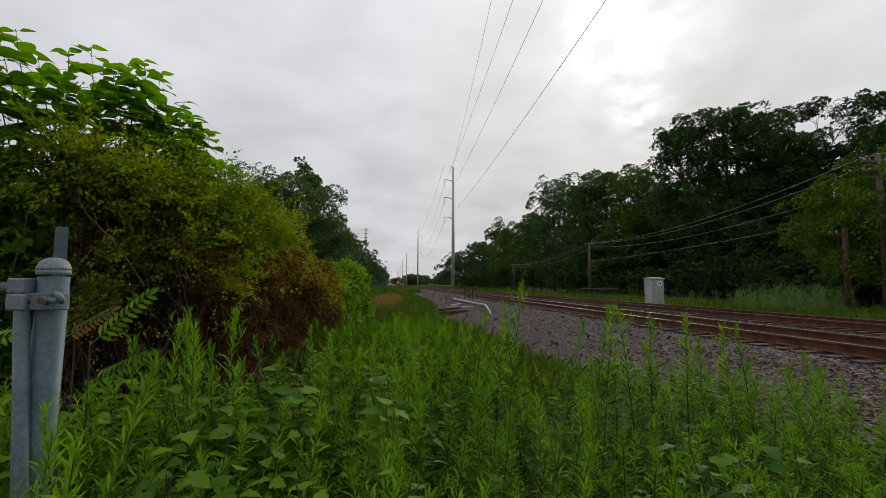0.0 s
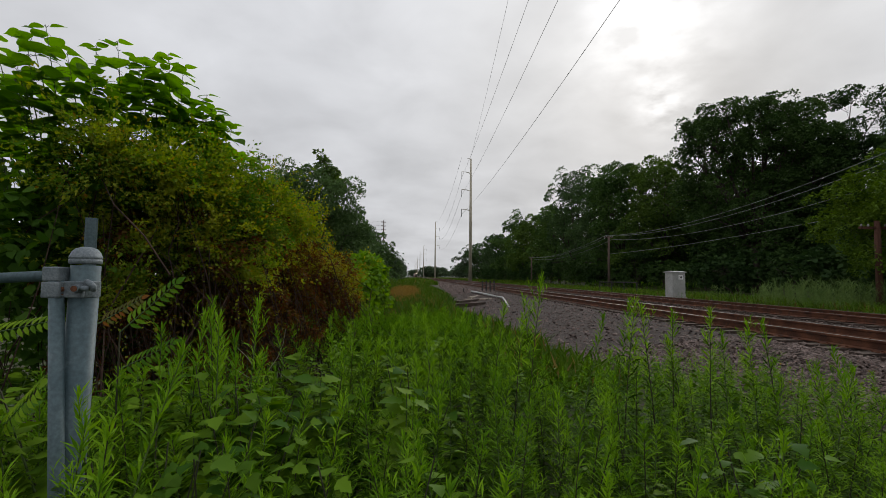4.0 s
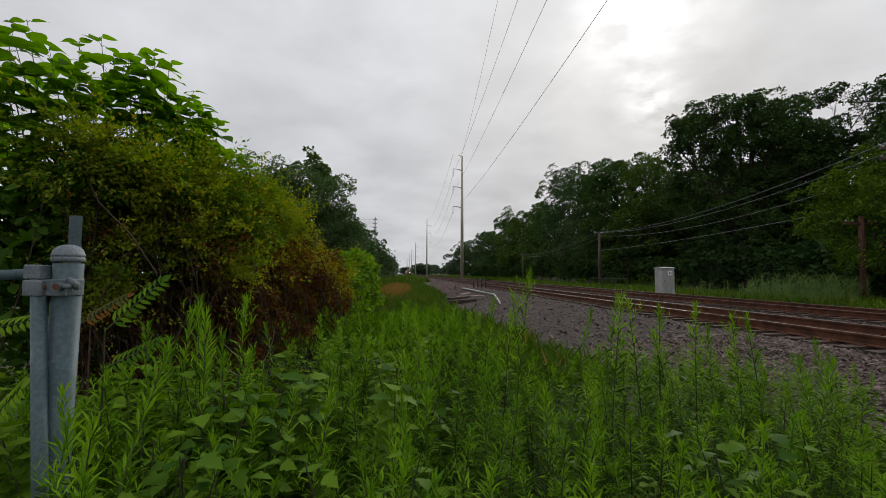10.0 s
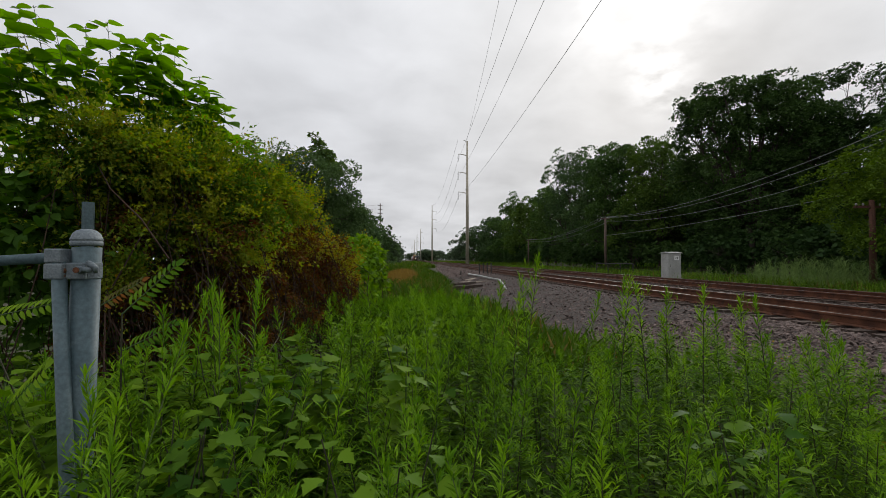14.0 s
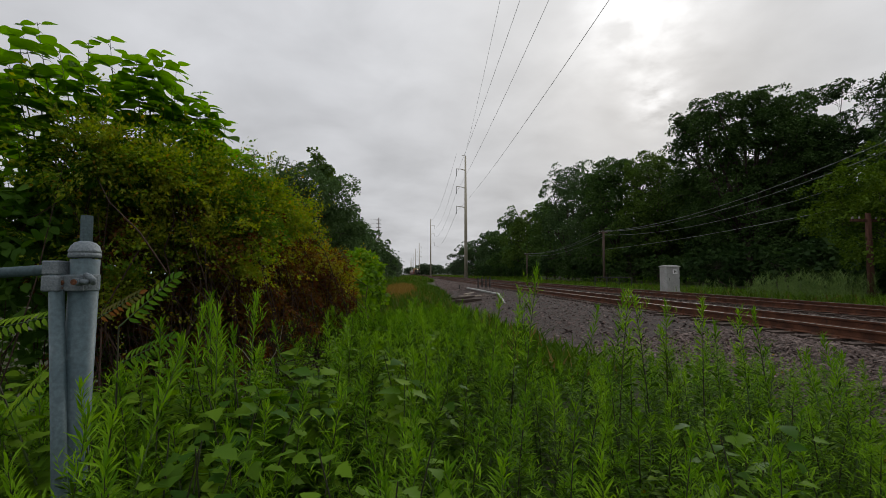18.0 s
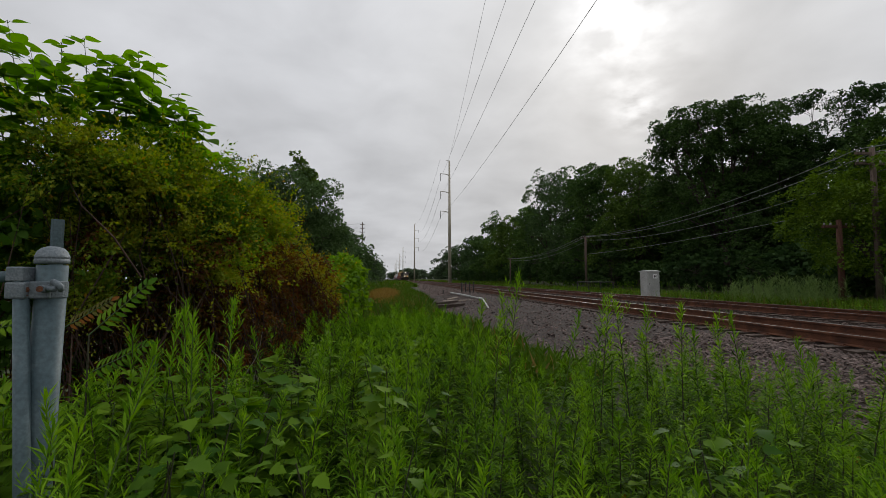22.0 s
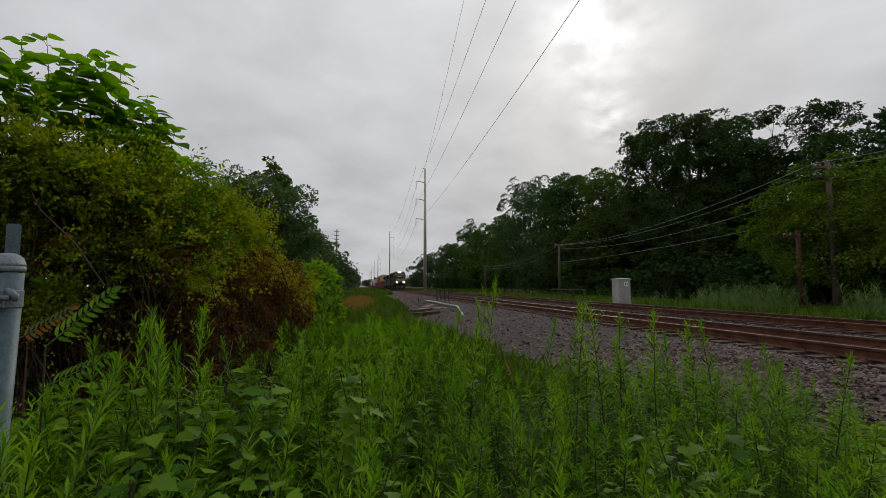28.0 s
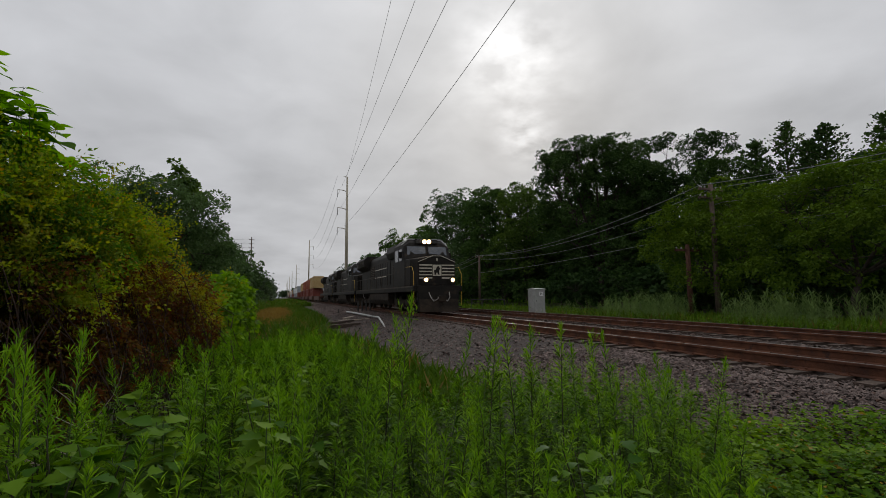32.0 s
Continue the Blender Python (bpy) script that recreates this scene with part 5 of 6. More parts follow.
def grass(name, n, x0, x1, y0, y1, h0, h1, mat, seed, label, power=1.5, width=0.05):
    rng = np.random.default_rng(seed)
    blade = (np.array([(-width * 0.7, 0, 0), (width * 0.7, 0, 0), (width, 0.5, -0.06), (-width, 0.5, -0.06), (0, 1.0, -0.4)], float), np.array([(0, 1, 2), (0, 2, 3), (3, 2, 4)], int))
    xs, ys = rng.uniform(x0, x1, n), y0 + (y1 - y0) * rng.uniform(0, 1, n) ** power
    zs = np.array([ground_z(a, b) for a, b in zip(xs, ys)]) - 0.02
    ways = np.stack([rng.normal(0, 0.3, n), rng.normal(0, 0.3, n), np.ones(n)], 1)
    if x0 < 0:
        inside = xs < np.array([edge(b) for b in ys]) - rng.uniform(0, 0.4, n)
        inside &= (ys > 9) | (xs > -0.12 * ys)
        if mat is L_GRASS:
            patch = ((xs + 0.6) / 1.7) ** 2 + ((ys - 50) / 22) ** 2 + rng.normal(0, 0.2, n)
            inside &= patch > 1
        xs, ys, zs, ways = xs[inside], ys[inside], zs[inside], ways[inside]
        n = len(xs)
    me = scatter(name, blade, np.stack([xs, ys, zs], 1), ways, rng.uniform(h0, h1, n), mat, rng, 1.0, 0.2)
    return tagged(new(name, me), label, "grass", kind="stuff")


grass("grass_strip", 36000, -4.5, 3.0, 6, 90, 0.25, 0.6, L_GRASS, 400, "rough green grass of the track side", 1.6)
grass("far_grass", 16000, -30, 8.0, 80, 420, 0.4, 0.9, L_GRASS, 403, "rough grass further along the line", 1.8, 0.16)
grass("far_verge_grass", 6000, 16.4, 30, 100, 420, 0.4, 0.8, L_GRASS, 404, "rough grass beyond the tracks further off", 1.8, 0.16)
grass("dry_grass", 14000, -2.4, 1.2, 27, 74, 0.15, 0.4, L_DRY, 401, "patch of dry orange-brown grass")
grass("verge_grass", 20000, 18.4, 24, 6, 110, 0.2, 0.5, L_GRASS, 402, "low green grass beyond the tracks", 1.5)


def reed_data(seed):
    rnd, rng = random.Random(seed), np.random.default_rng(seed)
    pl, wy, sz = [], [], []
    bend = Vector((rnd.uniform(-0.12, 0.12), rnd.uniform(-0.12, 0.12), 0))
    for k in range(22):
        u = 0.1 + 0.9 * k / 22
        a = 2.6 * k + rnd.uniform(-0.5, 0.5)
        pl.append(Vector((bend.x * u * u, bend.y * u * u, u)))
        wy.append(Vector((math.cos(a), math.sin(a), 1.2 + 1.2 * u)))
        sz.append(rnd.uniform(0.2, 0.36))
    blade = leaf_shape((0.024, 0.038, 0.028, 0.0), 0.25, 0.4)
    return scatter("leaves", blade, np.array(pl), np.array(wy), np.array(sz), L_REED, rng, 0.4, 0.15)


REEDS = [reed_data(350 + i) for i in range(8)]
spots = []
while len(spots) < 560:
    x, y = rw.uniform(18.6, 23.5), 5 + 27 * rw.random()
    if noise.noise((x * 0.4, y * 0.25, 5)) < -0.06 or (x < 19.6 and y > 26):
        continue
    spots.append((x, y, rw.uniform(0.5, 1.4) * (0.7 if y > 27 else 1.0) * (0.75 if x < 19.8 else 1.0), rw.uniform(0, 6.28)))
joined_plants("reed_bed", [(r,) for r in REEDS], spots, "tall grey-green reeds before the wood")
spots = [(rw.uniform(16.3, 20.0), 4 + 75 * rw.random() ** 1.5, rw.uniform(0.3, 0.6), rw.uniform(0, 6.28)) for _ in range(1500)]
joined_plants("verge_weeds", [d[1] for d in VERGE], spots, "low bright green weeds along the far verge")
spots = [(rw.uniform(19, 23), 34 + 50 * rw.random() ** 1.3, rw.uniform(0.4, 1.1), rw.uniform(0, 6.28)) for _ in range(400)]
joined_plants("verge_tall_weeds", [d[1] for d in TALL_FAR], spots, "tall green weeds before the wood")


def make_sumac():
    """Seedling with feathered compound leaves beside the gate post, some turning orange."""
    for name, spots_, mat, lab in (("sumac_seedling", [((-1.17, 1.95, 0.78), (0.75, 0.1, 0.75), 0.29), ((-1.2, 2.0, 0.62), (0.9, -0.1, 0.45), 0.26), ((-1.74, 2.0, 0.76), (0.9, 0.0, 0.2), 0.3), ((-1.5, 1.8, 0.5), (-0.4, -0.2, 0.5), 0.4), ((-1.45, 1.75, 0.45), (0.5, -0.3, 0.4), 0.36)], L_BROAD, "green seedling with feathered compound leaves"), ("reddening_sumac", [((-1.3, 2.0, 0.8), (0.8, 0.0, 0.5), 0.22), ((-1.5, 1.75, 0.66), (-0.5, -0.1, 0.3), 0.34)], L_RED, "seedling with orange and red feathered leaves")):
        x, y, _ = spots_[0][0]
        t = thing(name, lab, "seedling", pose(x, y, ground_z(x, y)))
        pl = np.array([(a[0] - x, a[1] - y, a[2] - ground_z(x, y)) for a, _, _ in spots_])
        for k, p in enumerate(pl):
            part("stem", Mesh().tube([(0.02 * k, 0, 0), p * 0.6 + np.array((0, 0, 0.06)), p], [0.005, 0.004, 0.003], 5), M_STEMD, t)
            w = Vector(spots_[k][1]).normalized()
            part("leaf_rib", Mesh().tube([p, Vector(p) + w * spots_[k][2] * 0.95], [0.003, 0.001], 4), M_STEM, t)
            nrm = Vector((0.15, -0.75, 0.6))
            side = w.cross(nrm).normalized()
            nrm = side.cross(w)
            ln = spots_[k][2]
            v = np.array([Vector(p) + side * a * ln + w * b * ln + nrm * c * ln for a, b, c in SUMAC[0]])
            part("compound_leaf", fast_mesh("compound_leaf", v, SUMAC[1], mat), None, t)


SUMAC = joined_shape([(OVAL, pose(0, 0.16 + 0.085 * i, 0, 0, 0, s * 62) @ Matrix.Diagonal((0.09, 0.2 - 0.006 * i, 0.2, 1))) for i in range(10) for s in (-1, 1)] + [(OVAL, pose(0, 0.95, 0) @ scaled(0.16))])
L_RED = leafy("reddening_leaves", (0.06, 0.075, 0.022), (0.12, 0.095, 0.03), (0.15, 0.065, 0.02), through=0.35, patch=2.0, dry=0.72)
make_sumac()

# ---- gate post in front ----
def make_gate():
    g = thing("gate_post", "galvanised steel gate post with a domed cap", "gate post", pose(-1.013, 1.5, -0.62))
    part("post", Mesh().tube([(-0.036, 0, 0), (0.002, 0, 1.66)], 0.0385, 28), M_GALV, g, smooth=True)
    part("cap", Mesh().lathe([(0.04, 1.664), (0.0425, 1.666), (0.0425, 1.677), (0.0405, 1.679), (0.0425, 1.681), (0.0425, 1.686), (0.0405, 1.69), (0.036, 1.702), (0.027, 1.711), (0.014, 1.716), (0.002, 1.717)], 28), M_CAST, g, "grey cast domed cap", smooth=True)
    band = part("hinge_band", Mesh().lathe([(0.0395, 1.562), (0.0415, 1.564), (0.0415, 1.61), (0.0395, 1.612)], 28), M_CAST, g, "bolted hinge band", smooth=False)
    part("clamp_plate", Mesh().box(-0.028, 0.03, -0.05, -0.04, 1.562, 1.612), M_CAST, band, bevel=0.004)
    part("bolt", Mesh().tube([(-0.03, -0.045, 1.588), (-0.03, -0.058, 1.588)], 0.008, 6).tube([(-0.03, -0.045, 1.572), (-0.03, -0.056, 1.572)], 0.005, 6), M_BOLT, band, "rusty bolt")
    part("hinge_pin", Mesh().tube([(0.018, -0.045, 1.59), (0.018, -0.07, 1.59)], 0.012, 12), M_CAST, band)
    part("pin_end", Mesh().tube([(0.018, -0.07, 1.59), (0.018, -0.073, 1.59)], 0.009, 8), M_BOLT, band, "rusty pin end")
    part("hinge_lug", Mesh().tube([(0.034, -0.045, 1.612), (0.048, -0.05, 1.606), (0.058, -0.05, 1.596), (0.058, -0.045, 1.582)], [0.008, 0.009, 0.009, 0.006], 8).tube([(0.018, -0.058, 1.59), (0.05, -0.055, 1.59)], 0.008, 8), M_CAST, band, smooth=True)
    gate = thing("tube_gate", "galvanised tubular gate hung on the post", "gate", pose(-1.013, 1.5, -0.62))
    part("upright", Mesh().tube([(0.05, -0.085, 0.3), (-0.05, -0.045, 1.62)], 0.0195, 20), M_GALV, gate, smooth=True)
    part("corner_fitting", Mesh().box(-0.078, -0.03, -0.066, 0.0, 1.612, 1.654), M_CAST, gate, bevel=0.004)
    part("lower_fitting", Mesh().box(-0.078, -0.026, -0.068, 0.0, 1.562, 1.61), M_CAST, gate, bevel=0.005)
    part("top_rail", Mesh().tube([(-0.08, -0.012, 1.628), (-0.9, 0.25, 1.59), (-1.7, 0.5, 1.56)], 0.0165, 16), M_GALV, gate, smooth=True)
    part("bottom_rail", Mesh().tube([(-0.08, 0, 0.42), (-1.7, 0.5, 0.4)], 0.0165, 16), M_GALV, gate, smooth=True)
    f = thing("fence_post", "grey steel fence post standing in the vines", "fence post", pose(-1.95, 2.93, -0.62))
    part("post", Mesh().tube([(0, 0, 0), (0, 0, 1.97)], 0.032, 14), M_GALV, f)


make_gate()


# ---- power line poles of steel with side arms ----
def make_power_pole(x, y, top, side):
    p = thing("transmission_pole", "tall tapered steel transmission pole with side arms", "power pole", pose(x, y, ground_z(x, y) - 0.2), "transmission line")
    part("shaft", Mesh().tube([(0, 0, 0), (0, 0, top * 0.5), (0, 0, top)], [0.48, 0.38, 0.22], 12), M_POLE, p, smooth=True)
    for k, f in enumerate((0.575, 0.735, 0.88)):
        z = top * f
        arm = part("arm", Mesh().tube([(0, 0, z), (side * 1.2, 0, z + 0.35), (side * 2.5, 0, z + 0.45)], [0.13, 0.1, 0.07], 6), M_POLE, p)
        part("insulator", Mesh().tube([(side * 2.45, 0, z + 0.4), (side * 2.45, 0, z - 1.6)], 0.07, 6), M_DARK, arm)
    part("peak", Mesh().tube([(0, 0, top), (side * 1.0, 0, top + 0.15)], [0.08, 0.05], 6), M_POLE, p)
    return p


make_power_pole(15.97, 122, 33.4, -1)
POLES = [(15.0, 280, 35, 1), (12.6, 440, 31, 1), (12.4, 600, 34, 1), (12.0, 770, 34, 1), (11.5, 940, 34, 1), (11.0, 1120, 34, 1)]
for x, y, top, side in POLES:
    make_power_pole(x, y, top, side)


def hung(p0, p1, sag, n=28):
    p0, p1 = Vector(p0), Vector(p1)
    return [p0.lerp(p1, i / n) - Vector((0, 0, 4 * sag * (i / n) * (1 - i / n))) for i in range(n + 1)]


def make_cable(p0, p1, sag, r, label, group="overhead cables"):
    ob = part("overhead_cable", Mesh().tube(hung(p0, p1, sag), r, 5), M_WIRE if group.startswith("transmission") else M_LINE)
    return tagged(ob, label, "cable", group)


for (x1, z1), near in zip(((15.9, 33.3), (13.52, 29.2 - 1.4), (13.5, 24.5 - 1.5), (13.5, 19.2 - 1.5)), ((11.0, 50, 33.9), (11.1, 41, 28.1), (11.3, 32.8, 22.95), (11.5, 23.1, 16.65))):
    a = Vector((x1, 122, z1))
    b = Vector(near)
    e = a + (b - a) * ((122 + 50) / (122 - b.y))
    u = (122 - b.y) / 172
    s = 3.0
    e.z = (b.z - a.z * (1 - u) + 4 * s * u * (1 - u)) / u
    make_cable(a, e, s, 0.021, "thin sagging overhead power conductor", "transmission conductors")
for z1, z2 in ((33.3, 35.0), (27.8, 30.8), (23.0, 25.7), (17.7, 20.1)):
    make_cable((13.5, 122, z1), (17.4 if z1 < 33 else 15.0, 280, z2 - 1.6), 4.0, 0.03, "thin sagging overhead power conductor", "transmission conductors")


# ---- pole line on the far side of the tracks ----
def make_wood_pole(x, y, top, mat, label, arms=(0.3,), group="wooden pole line", reach=0.9):
    z = ground_z(x, y)
    p = thing("utility_pole", label, "utility pole", pose(x, y, z - 0.1), group)
    part("pole", Mesh().tube([(0, 0, 0), (0.02, 0, top - z)], [0.16, 0.12], 10), mat, p, smooth=True)
    for a in arms:
        c = part("crossarm", Mesh().box(-reach, reach, -0.06, 0.06, top - z - a - 0.06, top - z - a + 0.06), mat, p)
        for k in (-0.9, -0.5, 0.5, 0.9):
            part("insulator", Mesh().lathe([(0.03, 0), (0.05, 0.05), (0.04, 0.1), (0.02, 0.13)], 8, (k * reach, 0, top - z - a + 0.06)), M_CONC, c)
    return p


make_wood_pole(23.0, 51.9, 6.0, M_WOOD, "weathered wooden utility pole before the dark wood", (0.15,), reach=0.5)
make_wood_pole(23.7, 19.8, 7.5, M_WOOD, "weathered wooden utility pole with crossarm among leaves", (0.3, 0.8))
make_wood_pole(22.5, 20.6, 4.0, M_REDWOOD, "short red-brown wooden pole with an old crossarm", (0.35,), "", 0.9)
make_wood_pole(23.5, 88.0, 5.0, M_WOOD, "weathered wooden utility pole before the dark wood", (0.15,), reach=0.5)
make_wood_pole(-7.1, 120.0, 15.7, M_WOOD, "tall wooden utility pole beyond the trees", (0.6, 1.6, 2.6), "", 0.6)
for dx, dz in ((-0.4, 0), (0.1, -0.05), (0.45, -0.45)):
    make_cable((23 + dx, 51.9, 5.95 + dz), (23.7 + dx * 2, 19.8, 7.3 + dz * 2), 1.0, 0.016, "sagging cable between wooden poles")
    make_cable((23.7 + dx * 2, 19.8, 7.3 + dz * 2), (23 + dx, -14, 7.2 + dz), 0.9, 0.016, "sagging cable between wooden poles")
    make_cable((23 + dx, 51.9, 5.95 + dz), (23.5 + dx, 88, 5.0 + dz), 0.9, 0.016, "sagging cable between wooden poles")
make_cable((23, 51.9, 3.8), (23.7, 19.8, 4.7), 0.3, 0.016, "low cable between wooden poles")
make_cable((23.7, 19.8, 4.7), (23, -14, 6.0), 0.6, 0.016, "low cable between wooden poles")
for z in (15.2, 14.2, 13.2):
    make_cable((-7.5, 120, z), (-30, 112, z), 0.8, 0.02, "cable from the tall wooden pole")


# ---- equipment cabinet beyond the tracks ----
def make_cabinet():
    c = thing("equipment_cabinet", "tall grey metal trackside equipment cabinet with a white plate", "cabinet", pose(17.0, 28.5, -0.32, 0, 0, 8))
    part("plinth", Mesh().box(-0.5, 0.5, -0.4, 0.4, 0, 0.14), M_CONC, c)
    part("body", Mesh().box(-0.46, 0.46, -0.36, 0.36, 0.14, 1.72), M_CABINET, c, bevel=0.02)
    part("roof", Mesh().prism([(-0.42, 1.72), (0.42, 1.72), (0.42, 1.76), (0.0, 1.82), (-0.42, 1.76)], -0.52, 0.52, "x"), M_CABINET, c, bevel=0.01)
    d = part("door", Mesh().box(-0.42, 0.42, -0.375, -0.362, 0.2, 1.68), M_CABINET, c, bevel=0.006)
    part("plate", Mesh().box(-0.05, 0.28, -0.382, -0.376, 1.28, 1.56), M_SIGNW, d, "white plate with dark bars")
    part("plate_mark", Mesh().box(0.03, 0.08, -0.386, -0.383, 1.34, 1.5).box(0.15, 0.2, -0.386, -0.383, 1.34, 1.5).box(0.03, 0.2, -0.3865, -0.3835, 1.4, 1.44), M_DARK, d)
    part("handle", Mesh().tube([(-0.34, -0.39, 0.85), (-0.34, -0.4, 1.0)], 0.014, 8), M_DARK, d)
    for z in (0.4, 0.95, 1.5):
        part("hinge", Mesh().tube([(0.43, -0.372, z), (0.43, -0.372, z + 0.1)], 0.015, 8), M_DARK, d)


make_cabinet()


# ---- culvert rails on both sides ----
def make_railing(p0, p1, posts, height, label, mat, rails=(1.0,), r=0.035):
    p0, p1 = Vector(p0), Vector(p1)
    t = thing("railing", label, "railing", pose(*p0))
    d = p1 - p0
    for i in range(posts):
        q = d * (i / (posts - 1))
        part("post", Mesh().tube([q - Vector((0, 0, 0.1)), q + Vector((0, 0, height))], r, 8), mat, t)
    for f in rails:
        part("rail", Mesh().tube([Vector((0, 0, height * f)), d + Vector((0, 0, height * f))], r * 0.9, 8), mat, t)
    return t


make_railing((6.36, 40.4, -0.45), (7.4, 40.3, -0.4), 4, 1.1, "four dark steel posts of a culvert guard rail", M_DARK, (), 0.065)
make_railing((18.3, 43.4, -0.3), (20.5, 40.4, -0.3), 4, 0.92, "dark low guard rail beyond the tracks", M_DARK, (1.0,), 0.055)
pipe = thing("white_pipe", "pale pipe laid along the culvert edge", "pipe", pose(5.31, 39.8, -0.25))
part("pipe_run", Mesh().tube([(0, 0, 0), (0.1, -4, 0.02), (0.26, -9.8, 0.0)], 0.065, 10), M_PIPE, pipe, smooth=True)
part("pipe_tail", Mesh().tube([(0.3, -10.2, 0.0), (0.42, -11.5, 0.0), (-0.1, -15, -0.12), (-0.7, -19.0, -0.3)], 0.05, 10), M_PIPE, pipe, smooth=True)
for x, y, h in ((0, 0, 0.12), (0.1, -3.0, 0.1), (-0.6, 1.0, 0.25)):
    part("stake", Mesh().tube([(x, y, -0.5), (x + 0.05, y, h)], 0.05, 8), M_DARK, pipe)
cul = thing("culvert_timbers", "old timbers lying at the culvert edge", "timber", pose(3.6, 28, -0.6))
for k, (x, y, a_, ln) in enumerate(((0.0, 0.0, -32, 3.4), (0.9, 1.2, -60, 2.6), (-0.6, -3.5, -48, 3.0), (1.0, 5.0, -20, 3.2))):
    part("timber", Mesh().box(-0.12, 0.12, -ln / 2, ln / 2, 0.0, 0.2, pose(x, y, 0.02, 0, 2, a_)), M_BAREWOOD if k % 2 else M_TIE, cul, bevel=0.02)

# ---- the train ----
M_BLACK = surface("black_locomotive_paint", (0.009, 0.0078, 0.0065), (0.019, 0.0155, 0.012), 0.6, 0.9, 40, 0.05, third=(0.036, 0.025, 0.016), stain=0.56, spec=0.16)
M_LOUVRE = surface("dusty_dark_paint", (0.05, 0.042, 0.034), (0.09, 0.076, 0.06), 0.7, 1.5, 40, 0.05)
M_GRIME = surface("grimy_running_gear", (0.015, 0.011, 0.008), (0.034, 0.024, 0.016), 0.85, 2.5, 40, 0.15)
M_STRIPE = surface("white_stripe_paint", (0.38, 0.34, 0.27), (0.48, 0.44, 0.36), 0.5, 4, 40, 0.02)
M_GLASS = surface("dark_cab_glass", (0.03, 0.035, 0.045), (0.05, 0.06, 0.075), 0.08, 2, 10, 0.0, spec=0.8)
M_HEAD = glowing("lit_headlight", (1.0, 0.72, 0.36), 45)
# glowing rings behind the lenses stand in for the glare round the lamps
M_GLARE = glowing("lit_reflector", (1.0, 0.55, 0.2), 1.0)
M_YELLOW = surface("yellow_handrail_paint", (0.5, 0.33, 0.03), (0.6, 0.4, 0.05), 0.5, 4, 40, 0.02)
M_TAN = surface("tan_container_paint", (0.38, 0.26, 0.11), (0.45, 0.32, 0.15), 0.6, 0.8, 30, 0.05, third=(0.3, 0.18, 0.08), stain=0.64)
M_MAROON = surface("dark_red_container_paint", (0.16, 0.04, 0.03), (0.22, 0.06, 0.045), 0.6, 0.8, 30, 0.05, third=(0.1, 0.04, 0.03), stain=0.62)
M_ORANGE = surface("orange_red_container_paint", (0.24, 0.06, 0.03), (0.29, 0.08, 0.042), 0.6, 0.8, 30, 0.05, third=(0.2, 0.07, 0.04), stain=0.62)
M_GREYC = surface("grey_container_paint", (0.26, 0.28, 0.3), (0.34, 0.36, 0.38), 0.6, 0.8, 30, 0.05, third=(0.18, 0.17, 0.16), stain=0.62)
M_WHITEC = surface("white_container_paint", (0.55, 0.56, 0.56), (0.65, 0.66, 0.66), 0.6, 0.8, 30, 0.05, third=(0.4, 0.37, 0.33), stain=0.62)
M_WELL = surface("brown_well_car_paint", (0.07, 0.035, 0.025), (0.11, 0.055, 0.04), 0.75, 1.5, 30, 0.08)


def truck_parts(parent, y, axles, wheel_r, half):
    """Side frames and wheels of one truck."""
    fr = Mesh()
    for s in (-1, 1):
        fr.box(s * 1.0 - 0.08, s * 1.0 + 0.08, y - half, y + half, 0.45, 0.8)
        for a in axles:
            fr.box(s * 1.02 - 0.12, s * 1.02 + 0.12, y + a - 0.2, y + a + 0.2, 0.3, 0.75)
    truck = part("truck", fr, M_GRIME, parent, bevel=0.02)
    wheel = Mesh()
    for s in (-1, 1):
        wheel.tube([(s * 0.69, 0, 0), (s * 0.82, 0, 0)], wheel_r, 24)
        wheel.tube([(s * 0.67, 0, 0), (s * 0.7, 0, 0)], wheel_r + 0.03, 24)
    wheel.tube([(-0.8, 0, 0), (0.8, 0, 0)], 0.09, 10)
    data = wheel.data("wheelset", M_GRIME)
    return [part("wheelset", data, None, truck, m=pose(0, y + a, wheel_r)) for a in axles]


